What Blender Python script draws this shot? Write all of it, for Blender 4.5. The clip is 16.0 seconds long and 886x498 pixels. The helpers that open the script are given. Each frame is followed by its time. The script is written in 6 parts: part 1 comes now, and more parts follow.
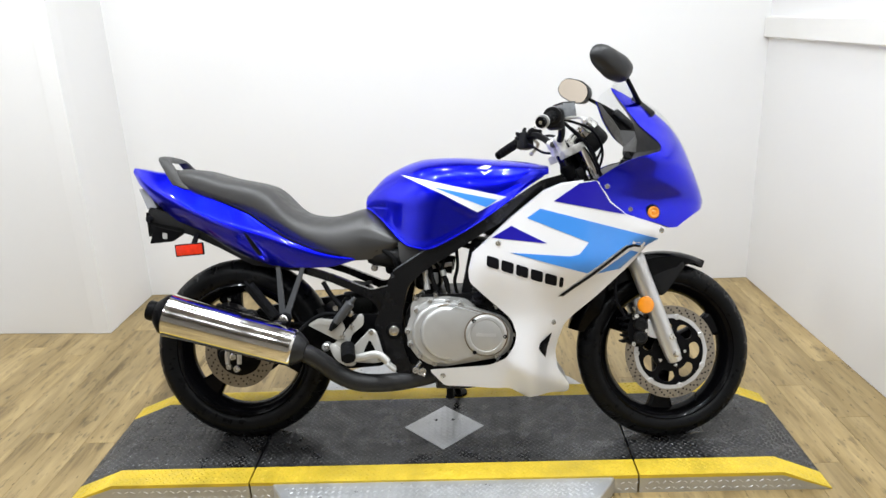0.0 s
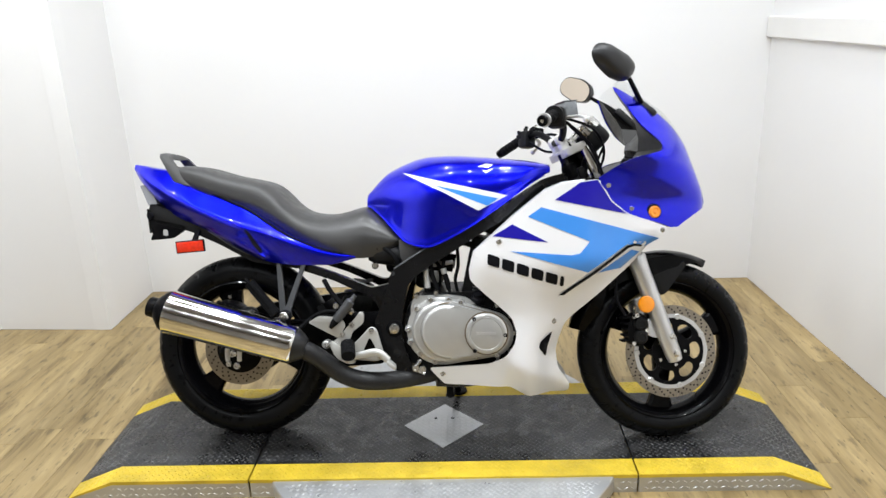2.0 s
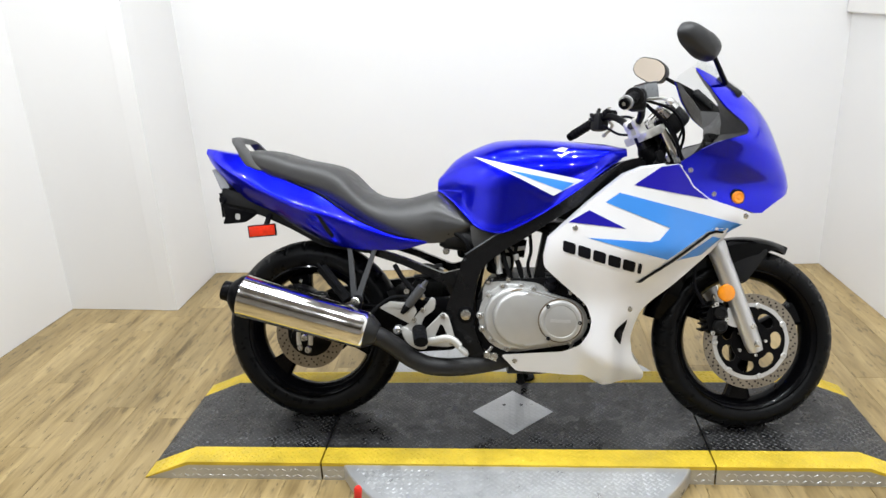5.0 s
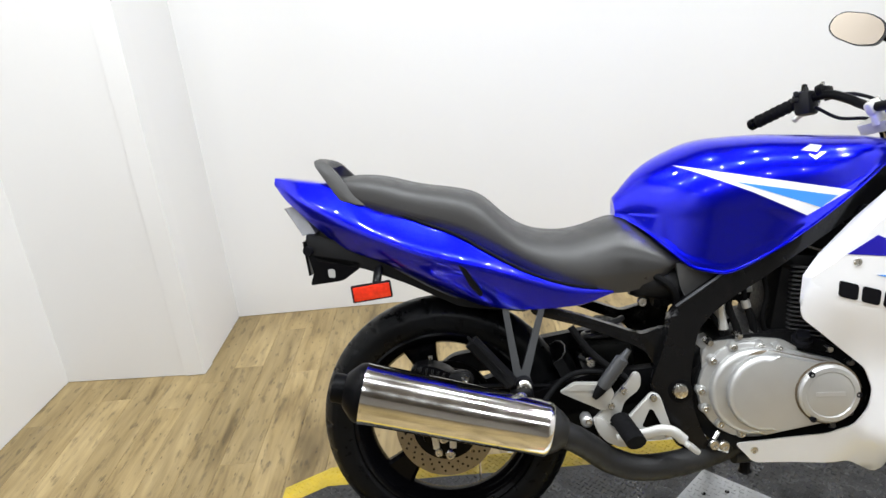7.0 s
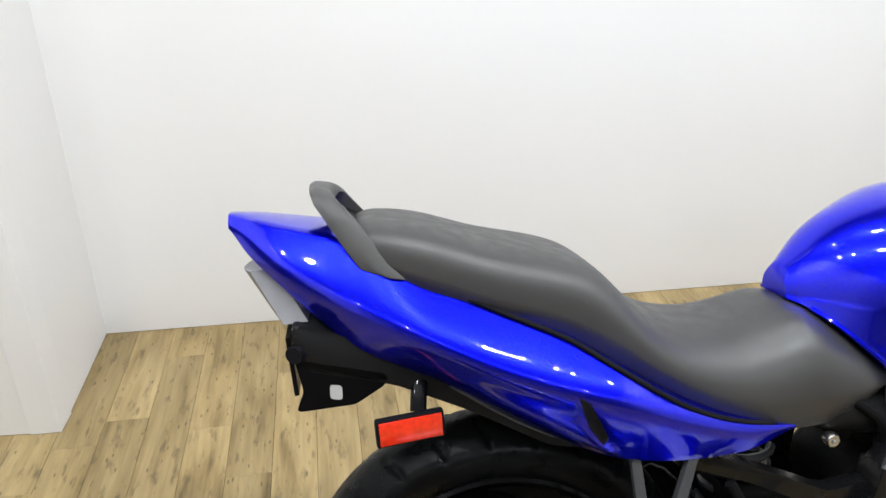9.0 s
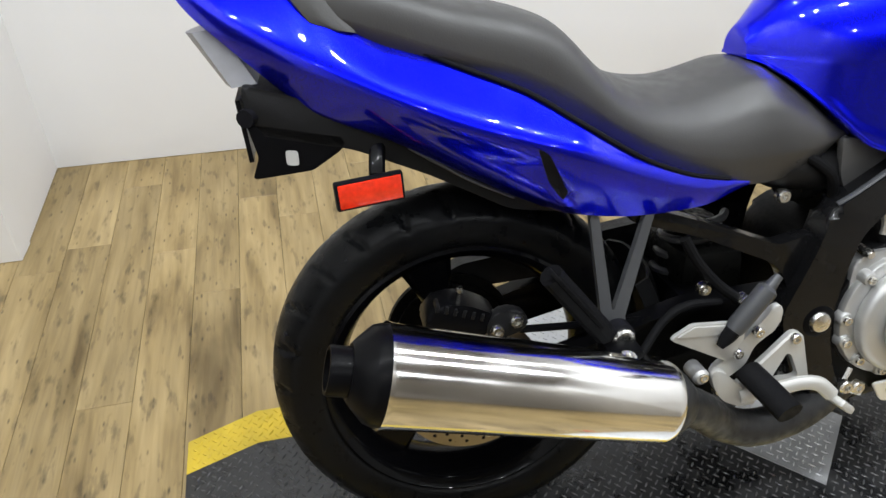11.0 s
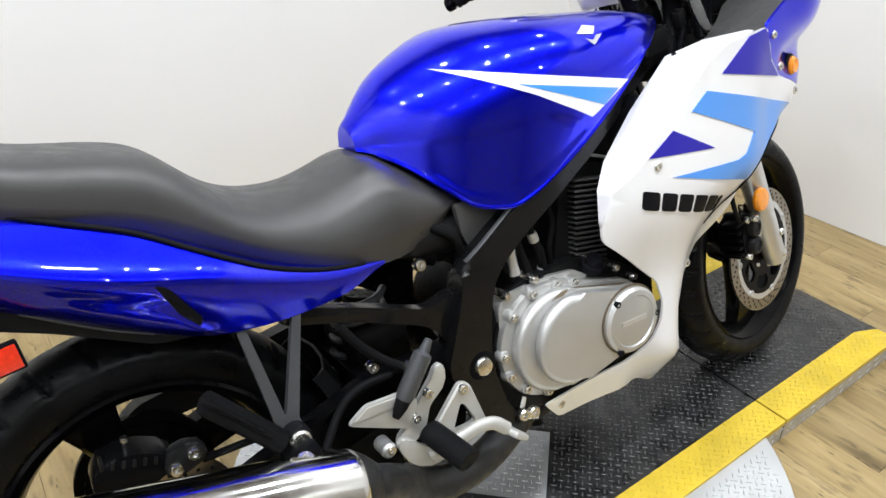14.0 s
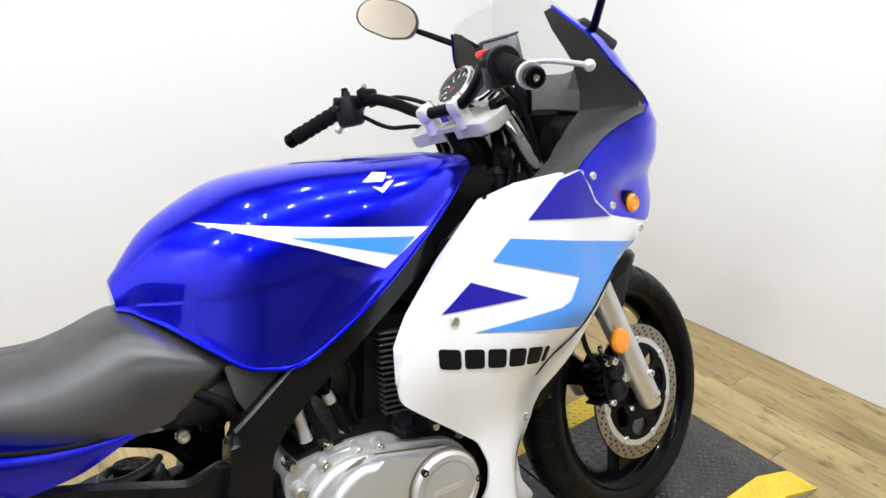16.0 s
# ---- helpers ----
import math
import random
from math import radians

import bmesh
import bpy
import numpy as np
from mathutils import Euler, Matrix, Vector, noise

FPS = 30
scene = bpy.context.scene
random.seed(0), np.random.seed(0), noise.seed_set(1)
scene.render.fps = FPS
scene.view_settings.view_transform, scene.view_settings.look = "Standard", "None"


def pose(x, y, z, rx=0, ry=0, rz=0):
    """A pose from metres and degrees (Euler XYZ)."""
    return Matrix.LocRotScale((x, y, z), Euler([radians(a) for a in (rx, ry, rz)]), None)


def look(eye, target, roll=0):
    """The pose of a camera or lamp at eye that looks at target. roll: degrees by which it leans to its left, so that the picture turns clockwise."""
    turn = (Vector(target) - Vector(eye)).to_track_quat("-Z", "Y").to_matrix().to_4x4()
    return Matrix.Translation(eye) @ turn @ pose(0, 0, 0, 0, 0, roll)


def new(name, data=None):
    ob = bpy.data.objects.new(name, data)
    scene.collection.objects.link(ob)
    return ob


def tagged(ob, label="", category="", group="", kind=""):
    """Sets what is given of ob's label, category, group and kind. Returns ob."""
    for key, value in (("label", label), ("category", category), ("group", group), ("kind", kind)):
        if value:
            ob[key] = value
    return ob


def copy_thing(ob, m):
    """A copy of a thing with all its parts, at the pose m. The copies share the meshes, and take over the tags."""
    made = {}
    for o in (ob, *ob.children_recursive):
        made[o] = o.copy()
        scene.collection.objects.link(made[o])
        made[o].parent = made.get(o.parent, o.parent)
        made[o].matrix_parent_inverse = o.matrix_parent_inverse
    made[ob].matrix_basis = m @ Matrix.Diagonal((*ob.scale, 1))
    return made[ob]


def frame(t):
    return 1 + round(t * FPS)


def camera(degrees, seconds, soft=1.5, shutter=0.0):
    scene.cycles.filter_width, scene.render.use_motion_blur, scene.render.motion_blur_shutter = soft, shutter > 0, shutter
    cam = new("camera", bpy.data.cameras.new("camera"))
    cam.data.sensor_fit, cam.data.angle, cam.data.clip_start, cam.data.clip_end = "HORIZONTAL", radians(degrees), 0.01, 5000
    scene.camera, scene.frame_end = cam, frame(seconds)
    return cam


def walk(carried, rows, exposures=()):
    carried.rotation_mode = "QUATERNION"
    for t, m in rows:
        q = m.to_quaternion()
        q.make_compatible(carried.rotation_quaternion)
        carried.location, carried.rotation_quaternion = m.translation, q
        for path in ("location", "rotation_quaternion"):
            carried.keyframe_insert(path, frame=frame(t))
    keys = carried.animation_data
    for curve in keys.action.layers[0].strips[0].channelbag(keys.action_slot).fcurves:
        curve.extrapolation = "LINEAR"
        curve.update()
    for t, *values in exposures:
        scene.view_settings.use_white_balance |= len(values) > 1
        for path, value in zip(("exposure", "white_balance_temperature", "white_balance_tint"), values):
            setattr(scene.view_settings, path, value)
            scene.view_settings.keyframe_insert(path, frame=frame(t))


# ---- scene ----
cam = camera(63.0, 16.0)
PATH = [
    (0, (0.862, -2.143, 1.434), (0.715, -0.248, 0.811), -2.5),
    (0.5, (0.86, -2.147, 1.433), (0.71, -0.248, 0.823), -2.1),
    (1, (0.859, -2.147, 1.437), (0.712, -0.248, 0.829), -2.0),
    (1.5, (0.861, -2.145, 1.433), (0.722, -0.248, 0.816), -2.2),
    (2, (0.863, -2.142, 1.432), (0.713, -0.249, 0.806), -2.2),
    (2.5, (0.862, -2.141, 1.432), (0.714, -0.248, 0.802), -2.3),
    (3, (0.86, -2.141, 1.434), (0.708, -0.246, 0.814), -2.4),
    (5.5, (0.683, -2.093, 1.442), (0.332, -0.25, 0.75), -4.5),
    (6, (0.547, -1.926, 1.388), (0.071, -0.114, 0.686), -6.4),
    (6.5, (0.36, -1.696, 1.412), (-0.217, 0.089, 0.718), -6.1),
    (7, (0.16, -1.453, 1.403), (0.007, 0.405, 0.679), -6.3),
    (7.5, (0.032, -1.211, 1.354), (-0.039, 0.624, 0.561), -6.5),
    (8, (-0.02, -0.918, 1.372), (-0.075, 0.929, 0.608), -6.8),
    (8.5, (-0.118, -0.746, 1.364), (-0.063, 1.053, 0.493), -1.9),
    (9, (-0.192, -0.704, 1.364), (0.04, 1.072, 0.473), 0.6),
    (9.5, (-0.191, -0.692, 1.333), (0.065, 1.042, 0.371), 0.5),
    (10, (-0.191, -0.716, 1.285), (0.123, 0.948, 0.222), 1.5),
    (12.5, (-0.188, -0.77, 1.233), (0.122, 0.718, -0.067), -4.0),
    (12.8, (-0.158, -0.732, 1.223), (0.318, 0.732, -0.054), -3.6),
    (13, (-0.147, -0.747, 1.196), (0.486, 0.674, -0.061), -3.5),
    (13.5, (-0.077, -0.753, 1.225), (0.766, 0.667, 0.096), -3.3),
    (14, (-0.021, -0.82, 1.303), (0.886, 0.613, 0.243), -1.3),
    (14.5, (0.07, -0.881, 1.334), (1.156, 0.538, 0.435), 0.9),
    (15, (0.116, -0.888, 1.346), (1.251, 0.532, 0.511), -2.0),
    (15.5, (0.201, -0.868, 1.333), (1.242, 0.625, 0.505), -5.3),
    (16, (0.345, -0.899, 1.33), (1.314, 0.646, 0.508), -1.9),
]
walk(cam, [(t, look(eye, target, roll)) for t, eye, target, roll in PATH], ((0, 0.0), (8.5, 0.0), (10, -0.05), (13, -0.11), (14.2, 0.02), (15, 0.09), (16, 0.09)))

# ---- world and light ----
world = bpy.data.worlds.new("world")
scene.world = world
world.use_nodes = True
world.node_tree.nodes["Background"].inputs[0].default_value = (0.9, 0.95, 1.0, 1)
world.node_tree.nodes["Background"].inputs[1].default_value = 0.03
scene.view_settings.exposure = 0.0
CEILING = 2.9
LAMPS = [(-1.3 + 0.47 * i, -0.55) for i in range(8)] + [(-1.2 + 0.8 * i, -2.45) for i in range(5)] + [(-0.8 + 0.9 * i, 0.4) for i in range(4)]
LAMP_POWER = 11.5


def down_light(x, y, power):
    data = bpy.data.lights.new("downlight", "AREA")
    data.shape, data.size, data.energy, data.color = "DISK", 0.085, power, (0.905, 0.95, 0.99)
    ob = new("downlight_lamp", data)
    ob.matrix_world = pose(x, y, CEILING - 0.035)


for lx, ly in LAMPS:
    down_light(lx, ly, LAMP_POWER)


# ---- materials ----
def material(name, base, rough=0.5, metal=0.0, coat=0.0, vary=0.06, scale=14.0, bump=0.0, bump_scale=120.0, spec=0.5):
    m = bpy.data.materials.new(name)
    m.use_nodes = True
    nt = m.node_tree
    b = nt.nodes["Principled BSDF"]
    b.inputs["Metallic"].default_value = metal
    b.inputs["Coat Weight"].default_value = coat
    b.inputs["Coat Roughness"].default_value = 0.03
    b.inputs["Specular IOR Level"].default_value = spec
    tc = nt.nodes.new("ShaderNodeTexCoord")
    n1 = nt.nodes.new("ShaderNodeTexNoise")
    n1.inputs["Scale"].default_value, n1.inputs["Detail"].default_value = scale, 6
    nt.links.new(tc.outputs["Object"], n1.inputs["Vector"])
    ramp = nt.nodes.new("ShaderNodeMapRange")
    ramp.inputs[1].default_value, ramp.inputs[2].default_value = 0.3, 0.7
    ramp.inputs[3].default_value, ramp.inputs[4].default_value = 1 - vary, 1 + vary
    nt.links.new(n1.outputs["Fac"], ramp.inputs[0])
    mul = nt.nodes.new("ShaderNodeVectorMath")
    mul.operation = "MULTIPLY"
    mul.inputs[0].default_value = base
    nt.links.new(ramp.outputs[0], mul.inputs[1])
    nt.links.new(mul.outputs[0], b.inputs["Base Color"])
    rr = nt.nodes.new("ShaderNodeMapRange")
    rr.inputs[1].default_value, rr.inputs[2].default_value = 0.3, 0.7
    rr.inputs[3].default_value, rr.inputs[4].default_value = rough * (1 - 2 * vary), min(1, rough * (1 + 2 * vary))
    n2 = nt.nodes.new("ShaderNodeTexNoise")
    n2.inputs["Scale"].default_value, n2.inputs["Detail"].default_value = scale * 4, 5
    nt.links.new(tc.outputs["Object"], n2.inputs["Vector"])
    nt.links.new(n2.outputs["Fac"], rr.inputs[0])
    nt.links.new(rr.outputs[0], b.inputs["Roughness"])
    if bump:
        n3 = nt.nodes.new("ShaderNodeTexNoise")
        n3.inputs["Scale"].default_value, n3.inputs["Detail"].default_value = bump_scale, 4
        nt.links.new(tc.outputs["Object"], n3.inputs["Vector"])
        bp = nt.nodes.new("ShaderNodeBump")
        bp.inputs["Strength"].default_value, bp.inputs["Distance"].default_value = bump, 0.002
        nt.links.new(n3.outputs["Fac"], bp.inputs["Height"])
        nt.links.new(bp.outputs[0], b.inputs["Normal"])
    return m


M = dict(
    blue=material("blue_metallic_paint", (0.004, 0.0075, 0.74), 0.27, 0.96, 1.0, 0.04, 300, spec=0.2),
    white=material("pearl_white_paint", (0.81, 0.81, 0.83), 0.35, 0.0, 0.6, 0.015, 6),
    sky=material("light_blue_vinyl", (0.045, 0.27, 0.80), 0.35, 0.0, 0.8, 0.02, 8),
    violet=material("deep_blue_vinyl", (0.016, 0.010, 0.42), 0.35, 0.3, 0.2, 0.03, 8, spec=0.3),
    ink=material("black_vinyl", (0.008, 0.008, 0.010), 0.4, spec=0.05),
    seat=material("black_seat_vinyl", (0.036, 0.0352, 0.0348), 0.48, 0, 0, 0.08, 10, 0.10, 420, spec=0.55),
    black=material("satin_black_paint", (0.003, 0.003, 0.0035), 0.36, 0, 0.05, 0.10, 9, 0.05, 200, spec=0.05),
    gloss=material("gloss_black_paint", (0.002, 0.002, 0.0025), 0.22, 0, 0.1, 0.08, 9, spec=0.05),
    plastic=material("dark_grey_plastic", (0.008, 0.008, 0.0085), 0.42, 0, 0, 0.08, 12, 0.2, 600, spec=0.16),
    rubber=material("tyre_rubber", (0.0035, 0.0037, 0.0042), 0.36, 0, 0, 0.22, 9, 0.2, 160, spec=0.12),
    grip=material("grip_rubber", (0.006, 0.006, 0.0065), 0.6, 0, 0, 0.15, 20, 0.3, 300, spec=0.05),
    chrome=material("polished_stainless", (0.76, 0.75, 0.73), 0.12, 1.0, 0, 0.16, 7, 0.05, 22),
    alloy=material("cast_alloy", (0.52, 0.52, 0.51), 0.38, 0.65, 0, 0.08, 11, 0.12, 260),
    silver=material("silver_paint", (0.62, 0.62, 0.62), 0.34, 0.7, 0.3, 0.05, 12),
    steel=material("bolt_steel", (0.68, 0.67, 0.64), 0.25, 1.0, 0, 0.08, 40),
    disc=material("brake_disc_steel", (0.30, 0.265, 0.215), 0.33, 1.0, 0, 0.12, 18),
    pipe=material("dark_exhaust_steel", (0.013, 0.013, 0.0135), 0.5, 0.3, 0, 0.2, 14, 0.1, 90),
    amber=material("amber_lens", (0.90, 0.30, 0.01), 0.2, 0, 0.6, 0.06, 60),
    red=material("red_reflector", (0.75, 0.03, 0.008), 0.2, 0, 0.7, 0.15, 120),
    redplastic=material("red_plastic", (0.7, 0.03, 0.02), 0.4),
    graphite=material("graphite_painted_steel", (0.075, 0.077, 0.082), 0.40, 0.4, 0, 0.08, 14),
    lens=material("clear_lens", (0.22, 0.22, 0.23), 0.35, 0, 0.1, 0.05, 50, spec=0.2),
    dial=material("dial_face", (0.045, 0.045, 0.047), 0.5, spec=0.05),
    dialmark=material("dial_marking", (0.75, 0.75, 0.72), 0.5),
    badge=material("silver_badge", (0.56, 0.56, 0.55), 0.3, 0.7, 0.4),
    shock=material("spring_steel_paint", (0.07, 0.072, 0.076), 0.36, 0.3, spec=0.3),
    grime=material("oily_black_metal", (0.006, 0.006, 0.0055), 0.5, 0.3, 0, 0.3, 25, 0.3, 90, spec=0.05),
    fin=material("black_engine_paint", (0.008, 0.008, 0.0085), 0.45, 0.2, 0, 0.15, 30, 0.15, 200, spec=0.11),
    worn=material("worn_lug_steel", (0.12, 0.12, 0.122), 0.34, 0.5, 0, 0.25, 6),
    deck=material("black_coated_plate", (0.018, 0.0182, 0.019), 0.33, 0.2, 0, 0.34, 5, 0.1, 160, spec=0.85),
    yellow=material("yellow_floor_paint", (0.64, 0.46, 0.035), 0.45, 0, 0, 0.20, 9, 0.1, 90),
    plate=material("checker_plate_aluminium", (0.54, 0.55, 0.56), 0.36, 0.6, 0, 0.12, 7, 0.1, 120),
    wall=material("white_wall_paint", (0.78, 0.775, 0.77), 0.6, 0, 0, 0.012, 1.5, 0.06, 60),
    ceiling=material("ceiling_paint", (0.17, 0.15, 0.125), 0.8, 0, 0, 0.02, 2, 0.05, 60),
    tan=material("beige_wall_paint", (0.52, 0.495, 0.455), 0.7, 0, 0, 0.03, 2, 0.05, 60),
    trim=material("white_trim_paint", (0.78, 0.77, 0.75), 0.45, 0, 0, 0.02, 5),
    ironwork=material("black_steel_frame", (0.02, 0.02, 0.02), 0.5, 0.4, 0, 0.25, 12, 0.2, 60),
    mesh=material("expanded_steel_mesh", (0.10, 0.10, 0.10), 0.5, 0.6, 0, 0.2, 30),
    oak=material("rustic_stained_wood", (0.125, 0.076, 0.036), 0.6, 0, 0, 0.6, 18, 0.3, 80),
    backing=material("pale_grey_board", (0.40, 0.395, 0.385), 0.7, 0, 0, 0.08, 9),
    shell=material("black_moulded_plastic", (0.012, 0.012, 0.013), 0.38, 0, 0, 0.08, 12, 0.1, 500, spec=0.4),
    frame=material("satin_black_frame_paint", (0.005, 0.005, 0.0055), 0.24, 0, 0.1, 0.12, 9, 0.04, 200, spec=0.22),
    inner=material("grey_inner_plastic", (0.058, 0.057, 0.056), 0.5, 0, 0, 0.08, 12, 0.15, 600, spec=0.3),
    bright=material("bright_yoke_alloy", (0.56, 0.55, 0.51), 0.38, 0.25, 0, 0.06, 20, 0.1, 240),
    cast=material("cast_alloy", (0.50, 0.495, 0.47), 0.45, 0.45, 0, 0.08, 20, 0.1, 240),
    smoke=material("smoky_translucent_plastic", (0.16, 0.17, 0.18), 0.3, 0, 0.2, 0.08, 20),
    finedge=material("grey_engine_fin", (0.07, 0.07, 0.071), 0.38, 0.5, 0, 0.2, 30, 0.15, 200),
    tarnish=material("brown_tarnish", (0.16, 0.125, 0.085), 0.5, 0.5, 0, 0.2, 30),
    gasket=material("joint_shadow_sealant", (0.03, 0.03, 0.03), 0.8),
)


def mirror_material():
    m = bpy.data.materials.new("mirror_glass")
    m.use_nodes = True
    b = m.node_tree.nodes["Principled BSDF"]
    b.inputs["Base Color"].default_value = (0.50, 0.435, 0.365, 1)
    b.inputs["Metallic"].default_value, b.inputs["Roughness"].default_value = 1.0, 0.02
    return m


def clear_material():
    m = bpy.data.materials.new("clear_acrylic")
    m.use_nodes = True
    nt = m.node_tree
    nt.nodes.remove(nt.nodes["Principled BSDF"])
    tr = nt.nodes.new("ShaderNodeBsdfTransparent")
    tr.inputs[0].default_value = (0.97, 0.975, 0.975, 1)
    gl = nt.nodes.new("ShaderNodeBsdfGlossy")
    gl.inputs["Roughness"].default_value = 0.02
    mix = nt.nodes.new("ShaderNodeMixShader")
    mix.inputs[0].default_value = 0.03
    nt.links.new(tr.outputs[0], mix.inputs[1])
    nt.links.new(gl.outputs[0], mix.inputs[2])
    nt.links.new(mix.outputs[0], nt.nodes["Material Output"].inputs[0])
    return m


def plank_material():
    m = bpy.data.materials.new("vinyl_plank_oak")
    m.use_nodes = True
    nt = m.node_tree
    b = nt.nodes["Principled BSDF"]
    tc = nt.nodes.new("ShaderNodeTexCoord")
    info = nt.nodes.new("ShaderNodeObjectInfo")
    shift = nt.nodes.new("ShaderNodeVectorMath")
    shift.operation = "ADD"
    off = nt.nodes.new("ShaderNodeVectorMath")
    off.operation = "SCALE"
    off.inputs[0].default_value = (31.0, 57.0, 13.0)
    nt.links.new(info.outputs["Random"], off.inputs["Scale"])
    nt.links.new(tc.outputs["Object"], shift.inputs[0])
    nt.links.new(off.outputs[0], shift.inputs[1])
    layers = []
    for scale, detail in (((16, 2.6, 1), 5), ((75, 5.0, 1), 5), ((7, 1.6, 1), 3)):
        mp = nt.nodes.new("ShaderNodeMapping")
        mp.inputs["Scale"].default_value = scale
        nt.links.new(shift.outputs[0], mp.inputs["Vector"])
        n = nt.nodes.new("ShaderNodeTexNoise")
        n.inputs["Scale"].default_value, n.inputs["Detail"].default_value = 1.0, detail
        n.inputs["Distortion"].default_value = 0.6
        nt.links.new(mp.outputs[0], n.inputs["Vector"])
        layers.append(n)
    ramp = nt.nodes.new("ShaderNodeValToRGB")
    e = ramp.color_ramp.elements
    e[0].position, e[0].color = 0.33, (0.140, 0.092, 0.032, 1)
    e[1].position, e[1].color = 0.64, (0.425, 0.315, 0.150, 1)
    mid = ramp.color_ramp.elements.new(0.45)
    mid.color = (0.310, 0.222, 0.095, 1)
    mixv = nt.nodes.new("ShaderNodeMath")
    mixv.operation = "MULTIPLY_ADD"
    mixv.inputs[1].default_value = 0.55
    nt.links.new(layers[0].outputs["Fac"], mixv.inputs[0])
    half = nt.nodes.new("ShaderNodeMath")
    half.operation = "MULTIPLY"
    half.inputs[1].default_value = 0.45
    nt.links.new(layers[2].outputs["Fac"], half.inputs[0])
    nt.links.new(half.outputs[0], mixv.inputs[2])
    nt.links.new(mixv.outputs[0], ramp.inputs[0])
    tone = nt.nodes.new("ShaderNodeMapRange")
    tone.inputs[3].default_value, tone.inputs[4].default_value = 0.84, 1.14
    nt.links.new(info.outputs["Random"], tone.inputs[0])
    fine = nt.nodes.new("ShaderNodeMapRange")
    fine.inputs[1].default_value, fine.inputs[2].default_value = 0.35, 0.65
    fine.inputs[3].default_value, fine.inputs[4].default_value = 0.86, 1.08
    nt.links.new(layers[1].outputs["Fac"], fine.inputs[0])
    t2 = nt.nodes.new("ShaderNodeMath")
    t2.operation = "MULTIPLY"
    nt.links.new(tone.outputs[0], t2.inputs[0])
    nt.links.new(fine.outputs[0], t2.inputs[1])
    knot = nt.nodes.new("ShaderNodeTexVoronoi")
    km = nt.nodes.new("ShaderNodeMapping")
    km.inputs["Scale"].default_value = (9, 3.0, 1)
    nt.links.new(shift.outputs[0], km.inputs["Vector"])
    nt.links.new(km.outputs[0], knot.inputs["Vector"])
    kr = nt.nodes.new("ShaderNodeMapRange")
    kr.inputs[1].default_value, kr.inputs[2].default_value = 0.04, 0.16
    kr.inputs[3].default_value, kr.inputs[4].default_value = 0.35, 1.0
    nt.links.new(knot.outputs["Distance"], kr.inputs[0])
    t3 = nt.nodes.new("ShaderNodeMath")
    t3.operation = "MULTIPLY"
    nt.links.new(t2.outputs[0], t3.inputs[0])
    nt.links.new(kr.outputs[0], t3.inputs[1])
    # short dark flecks in the grain
    fm = nt.nodes.new("ShaderNodeMapping")
    fm.inputs["Scale"].default_value = (48, 13, 1)
    nt.links.new(shift.outputs[0], fm.inputs["Vector"])
    fleck = nt.nodes.new("ShaderNodeTexNoise")
    fleck.inputs["Scale"].default_value, fleck.inputs["Detail"].default_value = 1.0, 4
    nt.links.new(fm.outputs[0], fleck.inputs["Vector"])
    fr = nt.nodes.new("ShaderNodeMapRange")
    fr.inputs[1].default_value, fr.inputs[2].default_value = 0.57, 0.70
    fr.inputs[3].default_value, fr.inputs[4].default_value = 1.0, 0.55
    nt.links.new(fleck.outputs["Fac"], fr.inputs[0])
    t4 = nt.nodes.new("ShaderNodeMath")
    t4.operation = "MULTIPLY"
    nt.links.new(t3.outputs[0], t4.inputs[0])
    nt.links.new(fr.outputs[0], t4.inputs[1])
    mul = nt.nodes.new("ShaderNodeVectorMath")
    mul.operation = "MULTIPLY"
    nt.links.new(ramp.outputs[0], mul.inputs[0])
    nt.links.new(t4.outputs[0], mul.inputs[1])
    nt.links.new(mul.outputs[0], b.inputs["Base Color"])
    b.inputs["Roughness"].default_value = 0.42
    bp = nt.nodes.new("ShaderNodeBump")
    bp.inputs["Strength"].default_value, bp.inputs["Distance"].default_value = 0.15, 0.001
    nt.links.new(layers[1].outputs["Fac"], bp.inputs["Height"])
    nt.links.new(bp.outputs[0], b.inputs["Normal"])
    return m


tint = M["blue"].node_tree.nodes["Principled BSDF"].inputs["Specular Tint"]
tint.default_value = (0.12, 0.14, 1.0, 1)
M["blue"].node_tree.nodes["Principled BSDF"].inputs["Coat IOR"].default_value = 1.42
# the seat's nose is rubbed smooth and darker
nt = M["seat"].node_tree
b = nt.nodes["Principled BSDF"]
where = nt.nodes.new("ShaderNodeSeparateXYZ")
tc = nt.nodes.new("ShaderNodeTexCoord")
nt.links.new(tc.outputs["Object"], where.inputs[0])
for socket, low in (("Roughness", 0.66), ("Base Color", 0.85)):
    rub = nt.nodes.new("ShaderNodeMapRange")
    rub.interpolation_type = "SMOOTHSTEP"
    rub.inputs[1].default_value, rub.inputs[2].default_value = 0.36, 0.47
    rub.inputs[3].default_value, rub.inputs[4].default_value = 1.0, low
    nt.links.new(where.outputs["X"], rub.inputs[0])
    mul = nt.nodes.new("ShaderNodeVectorMath")
    mul.operation = "MULTIPLY"
    nt.links.new(b.inputs[socket].links[0].from_socket, mul.inputs[0])
    nt.links.new(rub.outputs[0], mul.inputs[1])
    nt.links.new(mul.outputs[0], b.inputs[socket])
M["mirror"], M["clear"], M["plank"] = mirror_material(), clear_material(), plank_material()


# ---- mesh helpers ----
from mathutils import geometry


